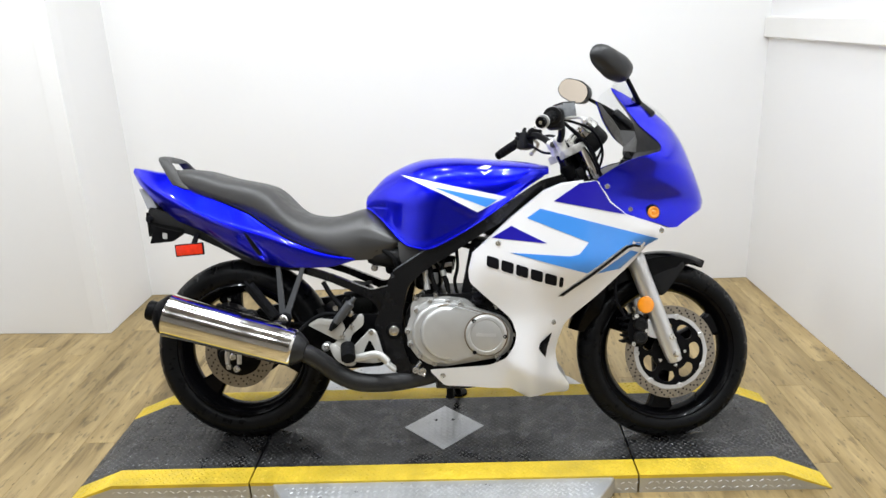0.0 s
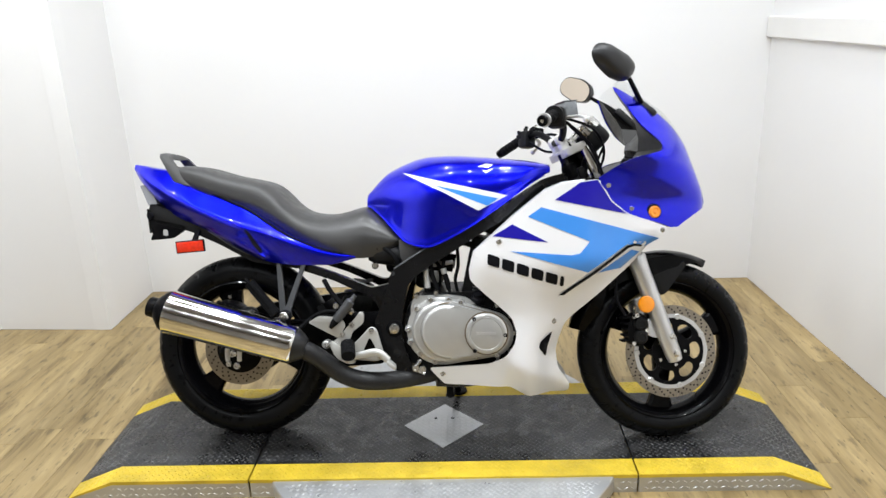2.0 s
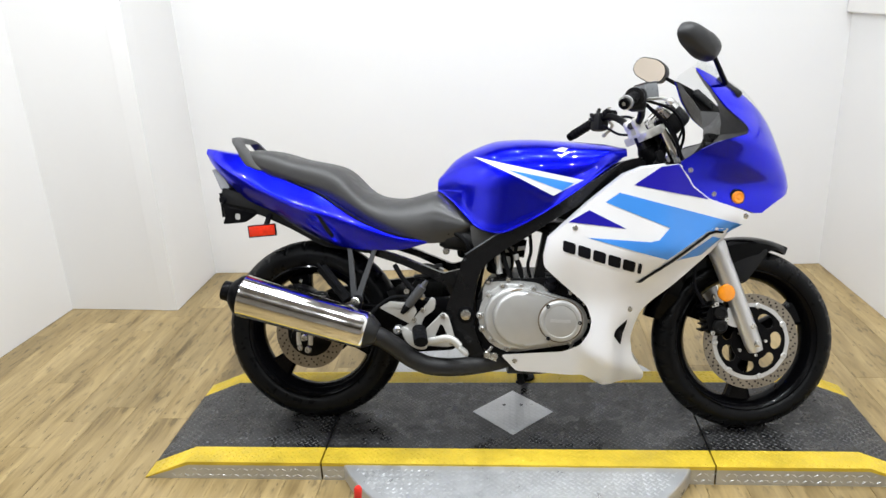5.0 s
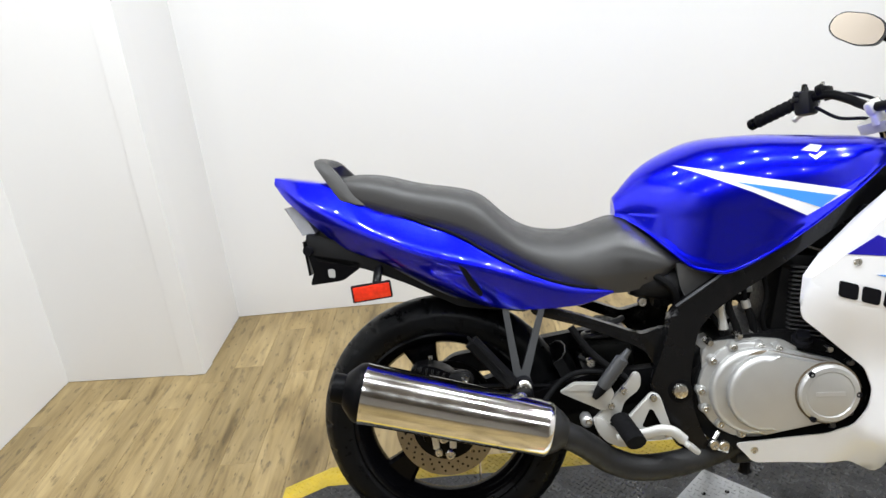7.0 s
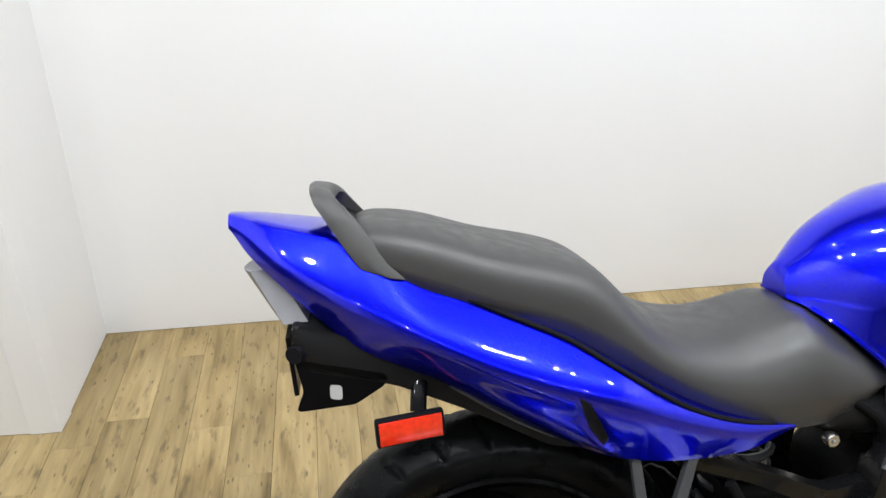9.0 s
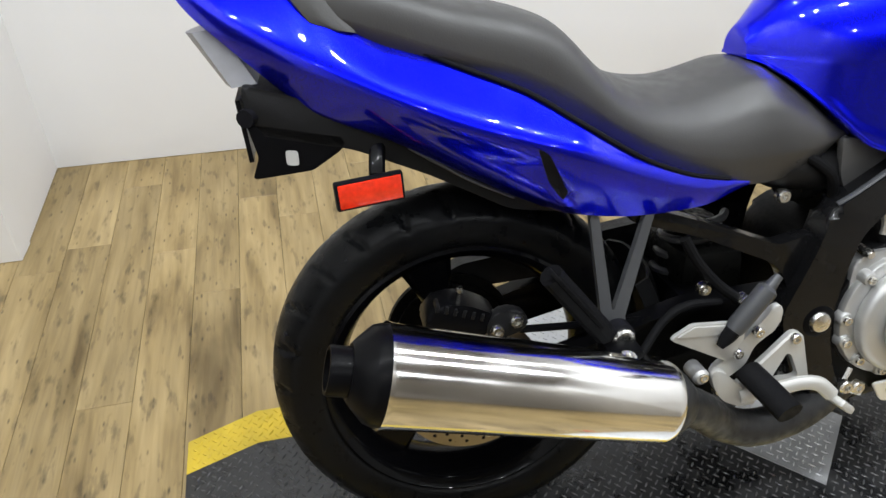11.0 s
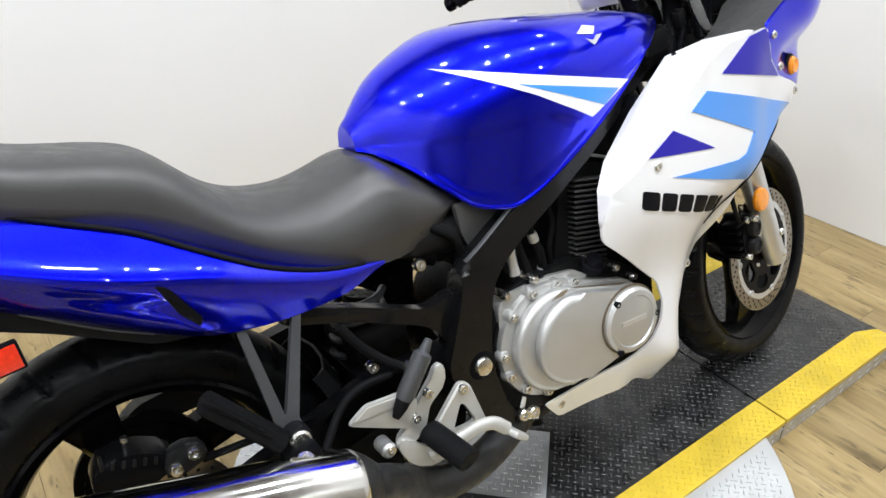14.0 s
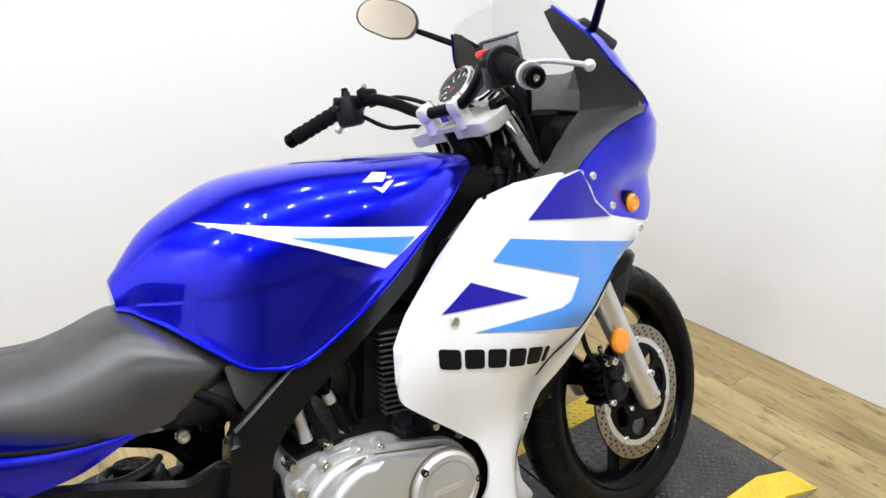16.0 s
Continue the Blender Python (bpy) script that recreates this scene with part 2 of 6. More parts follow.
def part(name, bm, mat, parent=None, label="", angle=35):
    bmesh.ops.recalc_face_normals(bm, faces=bm.faces[:])
    me = bpy.data.meshes.new(name)
    bm.to_mesh(me)
    bm.free()
    me.materials.append(M[mat])
    me.shade_smooth()
    me.set_sharp_from_angle(angle=radians(angle))
    ob = new(name, me)
    ob.parent = parent
    if label:
        tagged(ob, label=label)
    return ob


def curve(xs, ys):
    """A smooth curve through the keys that never overshoots."""
    xs, ys = np.array(xs, float), np.array(ys, float)
    h = np.diff(xs)
    d = np.diff(ys) / h
    m = np.zeros_like(xs)
    m[0], m[-1] = d[0], d[-1]
    for i in range(1, len(xs) - 1):
        m[i] = 0 if d[i - 1] * d[i] <= 0 else 2 * d[i - 1] * d[i] / (d[i - 1] + d[i])

    def f(x):
        x = min(max(x, xs[0]), xs[-1])
        i = min(max(int(np.searchsorted(xs, x)) - 1, 0), len(h) - 1)
        t = (x - xs[i]) / h[i]
        return float(ys[i] * (2 * t**3 - 3 * t**2 + 1) + h[i] * m[i] * (t**3 - 2 * t**2 + t) + ys[i + 1] * (-2 * t**3 + 3 * t**2) + h[i] * m[i + 1] * (t**3 - t**2))
    return f


def soft(f, h=0.022):
    """The same curve with its joints eased."""
    return lambda x: sum(w * f(x + k * h / 3) for k, w in zip(range(-3, 4), (0.06, 0.12, 0.2, 0.24, 0.2, 0.12, 0.06)))


def smooth(a, b, v):
    t = min(max((v - a) / (b - a), 0), 1)
    return t * t * (3 - 2 * t)


def rings(bm, loops, cap=True, closed=False):
    rows = [[bm.verts.new(p) for p in loop] for loop in loops]
    n = len(rows[0])
    for a, b in zip(rows, rows[1:] + (rows[:1] if closed else [])):
        for i in range(n):
            bm.faces.new((a[i], a[(i + 1) % n], b[(i + 1) % n], b[i]))
    if cap and not closed:
        bm.faces.new(rows[0][::-1])
        bm.faces.new(rows[-1])
    return bm


def resample(pts, k=6):
    pts = [Vector(p) for p in pts]
    if len(pts) < 3:
        return pts
    out = []
    ext = [pts[0] * 2 - pts[1]] + pts + [pts[-1] * 2 - pts[-2]]
    for i in range(1, len(ext) - 2):
        p0, p1, p2, p3 = ext[i - 1:i + 3]
        for j in range(k):
            t = j / k
            out.append(0.5 * (2 * p1 + (p2 - p0) * t + (2 * p0 - 5 * p1 + 4 * p2 - p3) * t**2 + (3 * p1 - p0 - 3 * p2 + p3) * t**3))
    out.append(pts[-1])
    return out


def tube(pts, r, seg=12, k=6, bm=None, flat=1.0):
    """A round rod along the points; r is one radius or one for each end."""
    bm = bm or bmesh.new()
    line = resample(pts, k)
    ra, rb = r if isinstance(r, tuple) else (r, r)
    side = None
    loops = []
    for i, p in enumerate(line):
        d = (line[min(i + 1, len(line) - 1)] - line[max(i - 1, 0)]).normalized()
        if side is None:
            side = d.cross(Vector((0, 0, 1)) if abs(d.z) < 0.9 else Vector((0, 1, 0))).normalized()
        side = (side - d * side.dot(d)).normalized()
        up = d.cross(side)
        rad = ra + (rb - ra) * i / max(1, len(line) - 1)
        loops.append([p + rad * (math.cos(a) * side + math.sin(a) * up * flat) for a in (2 * math.pi * j / seg for j in range(seg))])
    return rings(bm, loops)


def turned(profile, a, b, seg=32, bm=None):
    """A solid of revolution: profile of (along, radius) from a towards b."""
    bm = bm or bmesh.new()
    a, b = Vector(a), Vector(b)
    d = (b - a).normalized()
    side = d.cross(Vector((0, 0, 1)) if abs(d.z) < 0.9 else Vector((1, 0, 0))).normalized()
    up = d.cross(side)
    loops = [[a + d * t + max(r, 1e-4) * (math.cos(q) * side + math.sin(q) * up) for q in (2 * math.pi * j / seg for j in range(seg))] for t, r in profile]
    return rings(bm, loops)


def box(c, size, bevel=0.004, turn=None, bm=None, seg=2):
    bm2 = bmesh.new()
    bmesh.ops.create_cube(bm2, size=1)
    bm2.transform(Matrix.Diagonal((*size, 1)))
    if bevel:
        bmesh.ops.bevel(bm2, geom=bm2.edges[:], offset=min(bevel, min(size) * 0.45), segments=seg, affect="EDGES", profile=0.5)
    m = Matrix.Translation(c)
    if turn:
        m = m @ pose(0, 0, 0, *turn)
    bm2.transform(m)
    return merged(bm, bm2)


def merged(bm, other):
    if bm is None:
        return other
    me = bpy.data.meshes.new("scratch")
    other.to_mesh(me)
    other.free()
    bm.from_mesh(me)
    bpy.data.meshes.remove(me)
    return bm


def rounded(outline, r=0.01, n=4):
    out = []
    k = len(outline)
    for i in range(k):
        p, a, b = (Vector(outline[j % k]) for j in (i, i - 1, i + 1))
        ra = min(r, (a - p).length * 0.45)
        rb = min(r, (b - p).length * 0.45)
        s, e = p + (a - p).normalized() * ra, p + (b - p).normalized() * rb
        for j in range(n + 1):
            t = j / n
            out.append((1 - t)**2 * s + 2 * t * (1 - t) * p + t * t * e)
    return [tuple(v) for v in out]


def prism(outline, y0, y1, bevel=0.004, bm=None, shear=None, seg=2):
    """An outline in x and z, given depth from y0 to y1; shear(x, z) moves it sideways."""
    b = bmesh.new()
    lo = [b.verts.new((x, y0, z)) for x, z in outline]
    hi = [b.verts.new((x, y1, z)) for x, z in outline]
    n = len(lo)
    b.faces.new(lo)
    b.faces.new(hi[::-1])
    for i in range(n):
        b.faces.new((lo[i], hi[i], hi[(i + 1) % n], lo[(i + 1) % n]))
    if bevel:
        rim = [e for e in b.edges if abs(e.verts[0].co.y - e.verts[1].co.y) < 1e-6]
        bmesh.ops.bevel(b, geom=rim, offset=bevel, segments=seg, affect="EDGES", profile=0.5)
    if shear:
        bmesh.ops.triangulate(b, faces=[f for f in b.faces if len(f.verts) > 4])
        for v in b.verts:
            v.co.y += shear(v.co.x, v.co.z)
    return merged(bm, b)


def panel(outline, width, thick=0.003, off=0.0, side=-1, step=0.022, bm=None):
    """A shell cut to an outline in x and z and laid on the flank whose half width is width(x, z)."""
    edge = []
    for (ax, az), (bx, bz) in zip(outline, outline[1:] + outline[:1]):
        k = max(1, int(math.hypot(bx - ax, bz - az) / step))
        edge += [(ax + (bx - ax) * i / k, az + (bz - az) * i / k) for i in range(k)]
    n = len(edge)
    ex, ez = np.array(edge).T
    fx, fz = np.roll(ex, -1), np.roll(ez, -1)

    def within(x, z):
        cross = (ez > z) != (fz > z)
        hits = x < ex + (z - ez) * (fx - ex) / np.where(fz == ez, 1e-9, fz - ez)
        return np.count_nonzero(cross & hits) % 2 == 1

    grid = []
    for i in range(int((ex.max() - ex.min()) / step) + 1):
        for j in range(int((ez.max() - ez.min()) / step) + 1):
            x, z = ex.min() + (i + 0.5) * step, ez.min() + (j + 0.5) * step
            if within(x, z) and np.hypot(ex - x, ez - z).min() > step * 0.45:
                grid.append((x, z))
    verts, _, faces, *_ = geometry.delaunay_2d_cdt([Vector(p) for p in edge + grid], [(i, (i + 1) % n) for i in range(n)], [], 1, 1e-6)
    b = bmesh.new()
    vs = [b.verts.new((p.x, side * (width(p.x, p.y) + off), p.y)) for p in verts]
    for f in faces:
        mx, mz = (sum(verts[i][k] for i in f) / 3 for k in (0, 1))
        if within(mx, mz):
            b.faces.new([vs[i] for i in f])
    faces, rim = b.faces[:], [e for e in b.edges if e.is_boundary]
    twin = {v: b.verts.new(v.co - Vector((0, side * thick, 0))) for v in b.verts[:]}
    for f in faces:
        b.faces.new([twin[v] for v in reversed(f.verts[:])])
    for e in rim:
        p, q = e.verts
        b.faces.new((p, q, twin[q], twin[p]))
    return merged(bm, b)


def sheet(corners, thick=0.003, bm=None):
    """A flat or bent plate through corner points in order."""
    b = bmesh.new()
    f = b.faces.new([b.verts.new(c) for c in corners])
    f.normal_update()
    n = f.normal.copy()
    bmesh.ops.triangulate(b, faces=b.faces[:])
    faces, rim = b.faces[:], [e for e in b.edges if e.is_boundary]
    twin = {v: b.verts.new(v.co - n * thick) for v in b.verts[:]}
    for g in faces:
        b.faces.new([twin[v] for v in reversed(g.verts[:])])
    for e in rim:
        p, q = e.verts
        b.faces.new((p, q, twin[q], twin[p]))
    return merged(bm, b)


def bolt(c, r=0.007, d=(0, -1, 0), h=0.004, bm=None):
    c, d = Vector(c), Vector(d)
    return turned([(-0.004, r), (h * 0.6, r), (h, r * 0.8), (h, r * 0.45), (h * 0.4, r * 0.4), (h * 0.4, 0.0)], c, c + d, 12, bm)


# ---- the room ----
FLOOR_TURN = 2.6
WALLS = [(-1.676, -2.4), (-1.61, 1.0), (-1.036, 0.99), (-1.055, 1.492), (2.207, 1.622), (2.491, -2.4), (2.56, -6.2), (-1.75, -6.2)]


def wall(name, p, q, mat="wall", thick=0.08):
    p, q = Vector((*p, 0)), Vector((*q, 0))
    d = (q - p).normalized()
    out = Vector((-d.y, d.x, 0)) * thick
    bm = bmesh.new()
    base = [p, q, q + out, p + out]
    rings(bm, [[v + Vector((0, 0, 0.002)) for v in base], [v + Vector((0, 0, CEILING)) for v in base]])
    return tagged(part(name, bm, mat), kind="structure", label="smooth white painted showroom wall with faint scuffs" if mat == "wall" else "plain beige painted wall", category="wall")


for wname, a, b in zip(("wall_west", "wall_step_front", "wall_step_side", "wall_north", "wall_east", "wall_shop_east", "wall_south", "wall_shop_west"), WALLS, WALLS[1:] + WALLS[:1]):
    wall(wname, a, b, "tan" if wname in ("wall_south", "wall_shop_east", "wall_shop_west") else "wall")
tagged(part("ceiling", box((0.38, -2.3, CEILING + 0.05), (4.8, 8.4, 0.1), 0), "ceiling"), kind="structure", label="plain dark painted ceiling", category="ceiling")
floor = tagged(part("floor", box((0.38, -2.3, -0.056), (4.6, 8.2, 0.1), 0), "gasket"), kind="structure", label="light brown wood-look vinyl plank floor", category="floor")

# white ledge board on the east wall
bm = bmesh.new()
ea, eb = Vector((*WALLS[4], 0)), Vector((*WALLS[5], 0))
ed = (eb - ea).normalized()
en = Vector((ed.y, -ed.x, 0))
loop = [en * -0.002 + Vector((0, 0, 1.252)), en * 0.022 + Vector((0, 0, 1.252)), en * 0.026 + Vector((0, 0, 1.257)), en * 0.026 + Vector((0, 0, 1.345)), en * 0.02 + Vector((0, 0, 1.35)), en * -0.002 + Vector((0, 0, 1.35))]
rings(bm, [[ea + ed * 0.004 + v for v in loop], [eb - ed * 0.02 + v for v in loop]])
tagged(part("trim_board", bm, "trim"), kind="structure", label="flat white painted rail board along the wall", category="trim")


# ---- framed mesh panel on the west wall ----
def mesh_panel():
    """A flat black steel frame with a wood lining, expanded mesh and a smaller inner frame."""
    top = new("mesh_panel")
    y0, y1, z0, z1, w = -0.95, 0.29, 0.075, 1.33, 0.06
    wx = lambda y: -1.61 - 0.11 * (1.0 - y) / 5.2
    turn = math.degrees(math.atan2(0.11, 5.2))
    top.matrix_world = pose(wx(0), 0, 0, 0, 0, -turn)
    part("backing_board", box((0.006, (y0 + y1) / 2, (z0 + z1) / 2), (0.008, y1 - y0 - 0.04, z1 - z0 - 0.04), 0), "backing", top)
    for name, c, size in (("frame_bar", (0.022, y1 - w / 2, (z0 + z1) / 2), (0.04, w, z1 - z0)), ("frame_bar", (0.022, y0 + w / 2, (z0 + z1) / 2), (0.04, w, z1 - z0)),
                          ("frame_bar", (0.0215, (y0 + y1) / 2, z0 + w / 2), (0.038, y1 - y0 - 2 * w, w)), ("frame_bar", (0.0215, (y0 + y1) / 2, z1 - w / 2), (0.038, y1 - y0 - 2 * w, w))):
        part(name, box(c, size, 0.003), "ironwork", top)
    a0, a1, b0, b1 = y0 + w, y1 - w, z0 + w, z1 - w
    lw = 0.028
    for c, size in (((0.019, a1 - lw / 2, (b0 + b1) / 2), (0.03, lw, b1 - b0)), ((0.019, a0 + lw / 2, (b0 + b1) / 2), (0.03, lw, b1 - b0)),
                    ((0.0185, (a0 + a1) / 2, b0 + lw / 2), (0.03, a1 - a0 - 2 * lw, lw)), ((0.0185, (a0 + a1) / 2, b1 - lw / 2), (0.03, a1 - a0 - 2 * lw, lw))):
        part("wood_lining", box(c, size, 0.004), "oak", top, "rough brown wood lining strip")
    for c, size in (((0.026, -0.11, 0.53), (0.03, 0.04, 0.40)), ((0.026, -0.55, 0.53), (0.03, 0.04, 0.40)), ((0.0255, -0.33, 0.35), (0.028, 0.40, 0.04)), ((0.0255, -0.33, 0.71), (0.028, 0.40, 0.04))):
        part("inner_frame_bar", box(c, size, 0.004), "oak", top, "rough brown wood inner frame")
    verts, faces = [], []
    step_y, step_z, th = 0.044, 0.0187, 0.0017

    def strand(p, q):
        d = Vector((q[0] - p[0], q[1] - p[1])).normalized()
        n = Vector((-d.y, d.x)) * th
        k = len(verts)
        for (y, z) in (p, q):
            for s, x in ((-1, 0.018), (1, 0.018), (1, 0.021), (-1, 0.021)):
                verts.append((x, y + s * n.x, z + s * n.y))
        faces.extend([(k + i, k + (i + 1) % 4, k + 4 + (i + 1) % 4, k + 4 + i) for i in range(4)])
    ny, nz = int((a1 - a0) / step_y), int((b1 - b0) / step_z)
    for i in range(ny):
        for j in range(nz):
            y, z = a0 + i * step_y, b0 + j * step_z
            strand((y, z + step_z / 2), (y + step_y / 2, z + step_z))
            strand((y + step_y / 2, z + step_z), (y + step_y, z + step_z / 2))
            strand((y, z + step_z / 2), (y + step_y / 2, z))
            strand((y + step_y / 2, z), (y + step_y, z + step_z / 2))
    me = bpy.data.meshes.new("expanded_mesh")
    me.from_pydata(verts, [], faces)
    me.materials.append(M["mesh"])
    ob = new("expanded_mesh", me)
    ob.parent = top
    tagged(ob, label="grey expanded steel mesh", kind="stuff")
    for z in (0.105, 0.42, 0.72, 1.0, 1.30):
        part("rivet", bolt((0.042, y1 - 0.03, z), 0.008, (1, 0, 0), 0.004), "steel", top)
    for y in (0.05, -0.2, -0.45):
        part("rivet", bolt((0.041, y, z0 + 0.03), 0.008, (1, 0, 0), 0.004), "steel", top)
    tagged(top, label="expanded steel mesh panel in black riveted frame with worn wood lining", category="mesh panel")


mesh_panel()


# ---- ceiling lights ----
def downlight_fixture(x, y):
    top = new("ceiling_light")
    top.matrix_world = pose(x, y, CEILING)
    part("trim_ring", turned([(0.0, 0.11), (0.012, 0.11), (0.02, 0.10), (0.03, 0.085)], (0, 0, 0), (0, 0, -1), 32), "trim", top)
    return tagged(top, label="round white ceiling downlight, switched on", category="ceiling light", group="ceiling downlights")


first_light = downlight_fixture(*LAMPS[0])
for lx, ly in LAMPS[1:]:
    copy_thing(first_light, pose(lx, ly, CEILING))


# ---- the turntable lift ----
DECK = 0.065
HALF, BAND, JOINT, BREAK, END = 0.287, 0.082, 0.603, 1.04, 1.19


def deck_z(u):
    return DECK - (DECK - 0.005) * min(max((abs(u) - BREAK) / (END - BREAK), 0), 1)


def slab(u0, u1, v0, v1, drop=0.012):
    """A strip of deck plate that follows the ramp."""
    cuts = sorted({u0, u1, *[c for c in (-BREAK, BREAK) if u0 < c < u1]})
    loops = [[(u, v0, deck_z(u)), (u, v1, deck_z(u)), (u, v1, max(0.001, deck_z(u) - drop)), (u, v0, max(0.001, deck_z(u) - drop))] for u in cuts]
    bm = rings(bmesh.new(), loops)
    return bm


def lugs(spots, size=0.0088):
    """Raised checker-plate lugs at (u, v, z, angle)."""
    shape = [(-0.85, 0, 0), (0, -0.24, 0), (0.85, 0, 0), (0, 0.24, 0), (-0.5, 0, 1), (0.5, 0, 1)]
    tris = [(0, 1, 4), (1, 5, 4), (1, 2, 5), (2, 3, 5), (3, 4, 5), (3, 0, 4)]
    verts, faces = [], []
    for u, v, z, a, up in spots:
        k = len(verts)
        c, s = math.cos(a), math.sin(a)
        for x, y, h in shape:
            p, q = size * (x * c - y * s), size * (x * s + y * c)
            verts.append((u + p, v + q, (z if callable(z) is False else z(u + p)) + 0.0018 * h) if up else (u + p, v - 0.0018 * h, z + q))
        faces.extend([tuple(k + i for i in t) for t in tris])
    me = bpy.data.meshes.new("lugs")
    me.from_pydata(verts, [], faces)
    return me


def lug_part(spots, mat, parent, label, size=0.0088):
    me = lugs(spots, size)
    me.materials.append(M[mat])
    ob = new("tread_relief", me)
    ob.parent = parent
    tagged(ob, label=label, kind="stuff")


def lift():
    top = new("motorcycle_turntable")
    top.matrix_world = pose(0.67, 0.035, 0, 0, 0, 2.3)
    # round base plate
    R = 0.602
    part("turntable_disc", turned([(0.0, R - 0.004), (0.004, R), (0.054, R), (0.058, R - 0.003), (0.058, R - 0.02)], (0, 0, 0), (0, 0, 1), 96), "plate", top, "bare aluminium checker-plate round base")
    g = 0.003
    inner = HALF - BAND
    for u0, u1 in ((-END, -JOINT - g), (-JOINT + g, JOINT - g), (JOINT + g, END)):
        deck = part("deck_plate", slab(u0, u1, -inner, inner), "deck", top, "black coated checker plate")
        for s in (-1, 1):
            part("edge_band", slab(u0, u1, *sorted((s * (inner + 0.0005), s * HALF))), "yellow", top, "worn yellow painted edge")
        for s in (-1, 1):
            if abs(u0 + u1) < 0.1:
                ends = ((u0, u0 + 0.085), (u1 - 0.085, u1))
            else:
                ends = ((u0, u1),)
            for p, q in ends:
                cuts = sorted({p, q, *[c for c in (-BREAK, BREAK) if p < c < q]})
                loops = [[(u, s * (HALF - 0.006), 0.0), (u, s * (HALF - 0.002), 0.0), (u, s * (HALF - 0.002), max(0.0012, deck_z(u) - 0.012)), (u, s * (HALF - 0.006), max(0.0012, deck_z(u) - 0.012))] for u in cuts]
                part("skirt", rings(bmesh.new(), loops), "plate", top, "bare aluminium checker-plate skirt")
    # steel diamond let into the deck
    b = bmesh.new()
    d = 0.138
    rings(b, [[(d, 0.008, DECK - 0.004), (0, d + 0.008, DECK - 0.004), (-d, 0.008, DECK - 0.004), (0, -d + 0.008, DECK - 0.004)], [(d - 0.001, 0.008, DECK + 0.0022), (0, d + 0.007, DECK + 0.0022), (-d + 0.001, 0.008, DECK + 0.0022), (0, -d + 0.009, DECK + 0.0022)]])
    part("diamond_plate", b, "plate", top, "square aluminium checker plate set cornerwise")
    for du, dv in ((0.03, 0.05), (-0.03, 0.05)):
        part("bolt_hole", turned([(0, 0.006), (0.0008, 0.006), (0.0008, 0.003)], (du, dv, DECK + 0.0022), (du, dv, 1), 12), "ink", top)
    # basket weave: every lug points at the flank of the next, cornerwise to the deck
    pitch = 0.0151 * math.sqrt(0.5)
    black, yellow, plain, skirt, dia = [], [], [], [], []
    n = int(END / pitch)
    for i in range(-n, n + 1):
        for j in range(-27, 28):
            if (i + j) % 2:
                continue
            u, v = i * pitch, j * pitch
            a = math.pi / 4 if (i - j) // 2 % 2 ^ (i + j) // 2 % 2 else -math.pi / 4
            if abs(u) > END - 0.015 or min(abs(abs(u) - JOINT), 1) < 0.012:
                continue
            if abs(u) + abs(v - 0.008) < d + 0.012:
                if abs(u) + abs(v - 0.008) < d - 0.012:
                    dia.append((u, v, DECK + 0.0022, a, True))
                continue
            if abs(v) < inner - 0.008:
                black.append((u, v, deck_z, a, True))
            elif inner + 0.008 < abs(v) < HALF - 0.008:
                yellow.append((u, v, deck_z, a, True))
    for i in range(-58, 59):
        for j in range(-58, 59):
            u, v = i * pitch, j * pitch
            if (i + j) % 2 == 0 and abs(v) > HALF + 0.012 and math.hypot(u, v) < R - 0.025:
                plain.append((u, v, 0.058, math.pi / 4 if (i - j) // 2 % 2 ^ (i + j) // 2 % 2 else -math.pi / 4, True))
    for i in range(-56, 57):
        u = i * 0.021
        if 0.53 < abs(u) < BREAK + 0.06 and abs(abs(u) - JOINT) > 0.012:
            for k, z in enumerate((0.014, 0.036)):
                if z < deck_z(u) - 0.022:
                    skirt.append((u + 0.01 * k, -HALF + 0.002, z, 0.5 if (i + k) % 2 else -0.5, False))
    lug_part(black, "worn", top, "raised lugs of the black checker plate")
    lug_part(yellow, "yellow", top, "raised lugs under yellow paint")
    lug_part(plain, "plate", top, "raised lugs of the bare plate")
    lug_part(dia, "plate", top, "raised lugs of the diamond plate")
    lug_part(skirt, "plate", top, "raised lugs of the skirt", 0.009)
    lever = part("lock_lever", tube([(-0.445, -0.43, 0.02), (-0.45, -0.45, 0.05), (-0.45, -0.455, 0.075)], 0.006, 10), "steel", top)
    part("lever_grip", turned([(0, 0.008), (0.004, 0.011), (0.035, 0.012), (0.042, 0.008)], (-0.45, -0.455, 0.065), (-0.445, -0.452, 0.12), 14), "redplastic", lever, "red rubber lever grip")
    tagged(top, label="low motorcycle turntable with black checker plate and yellow edges", category="motorcycle lift")


lift()

# ---- the motorcycle ----
bike = new("motorcycle")
bike.matrix_world = pose(0, 0, DECK, -14.0, 0, 0)
tagged(bike, label="blue and white half-faired sport motorcycle leaning on its side stand", category="motorcycle")


def on(name, bm, mat, label="", parent=bike, angle=35):
    return part(name, bm, mat, parent, label, angle)


# steering: the front end is turned a little to the left
HEAD, RAKE = Vector((1.095, 0, 0.93)), Vector((-0.40, 0, 0.917)).normalized()
STEER = Matrix.Translation(HEAD) @ Matrix.Rotation(radians(10), 4, RAKE) @ Matrix.Translation(-HEAD)


def front(name, bm, mat, label="", parent=bike, angle=35):
    bm.transform(STEER)
    return part(name, bm, mat, parent, label, angle)


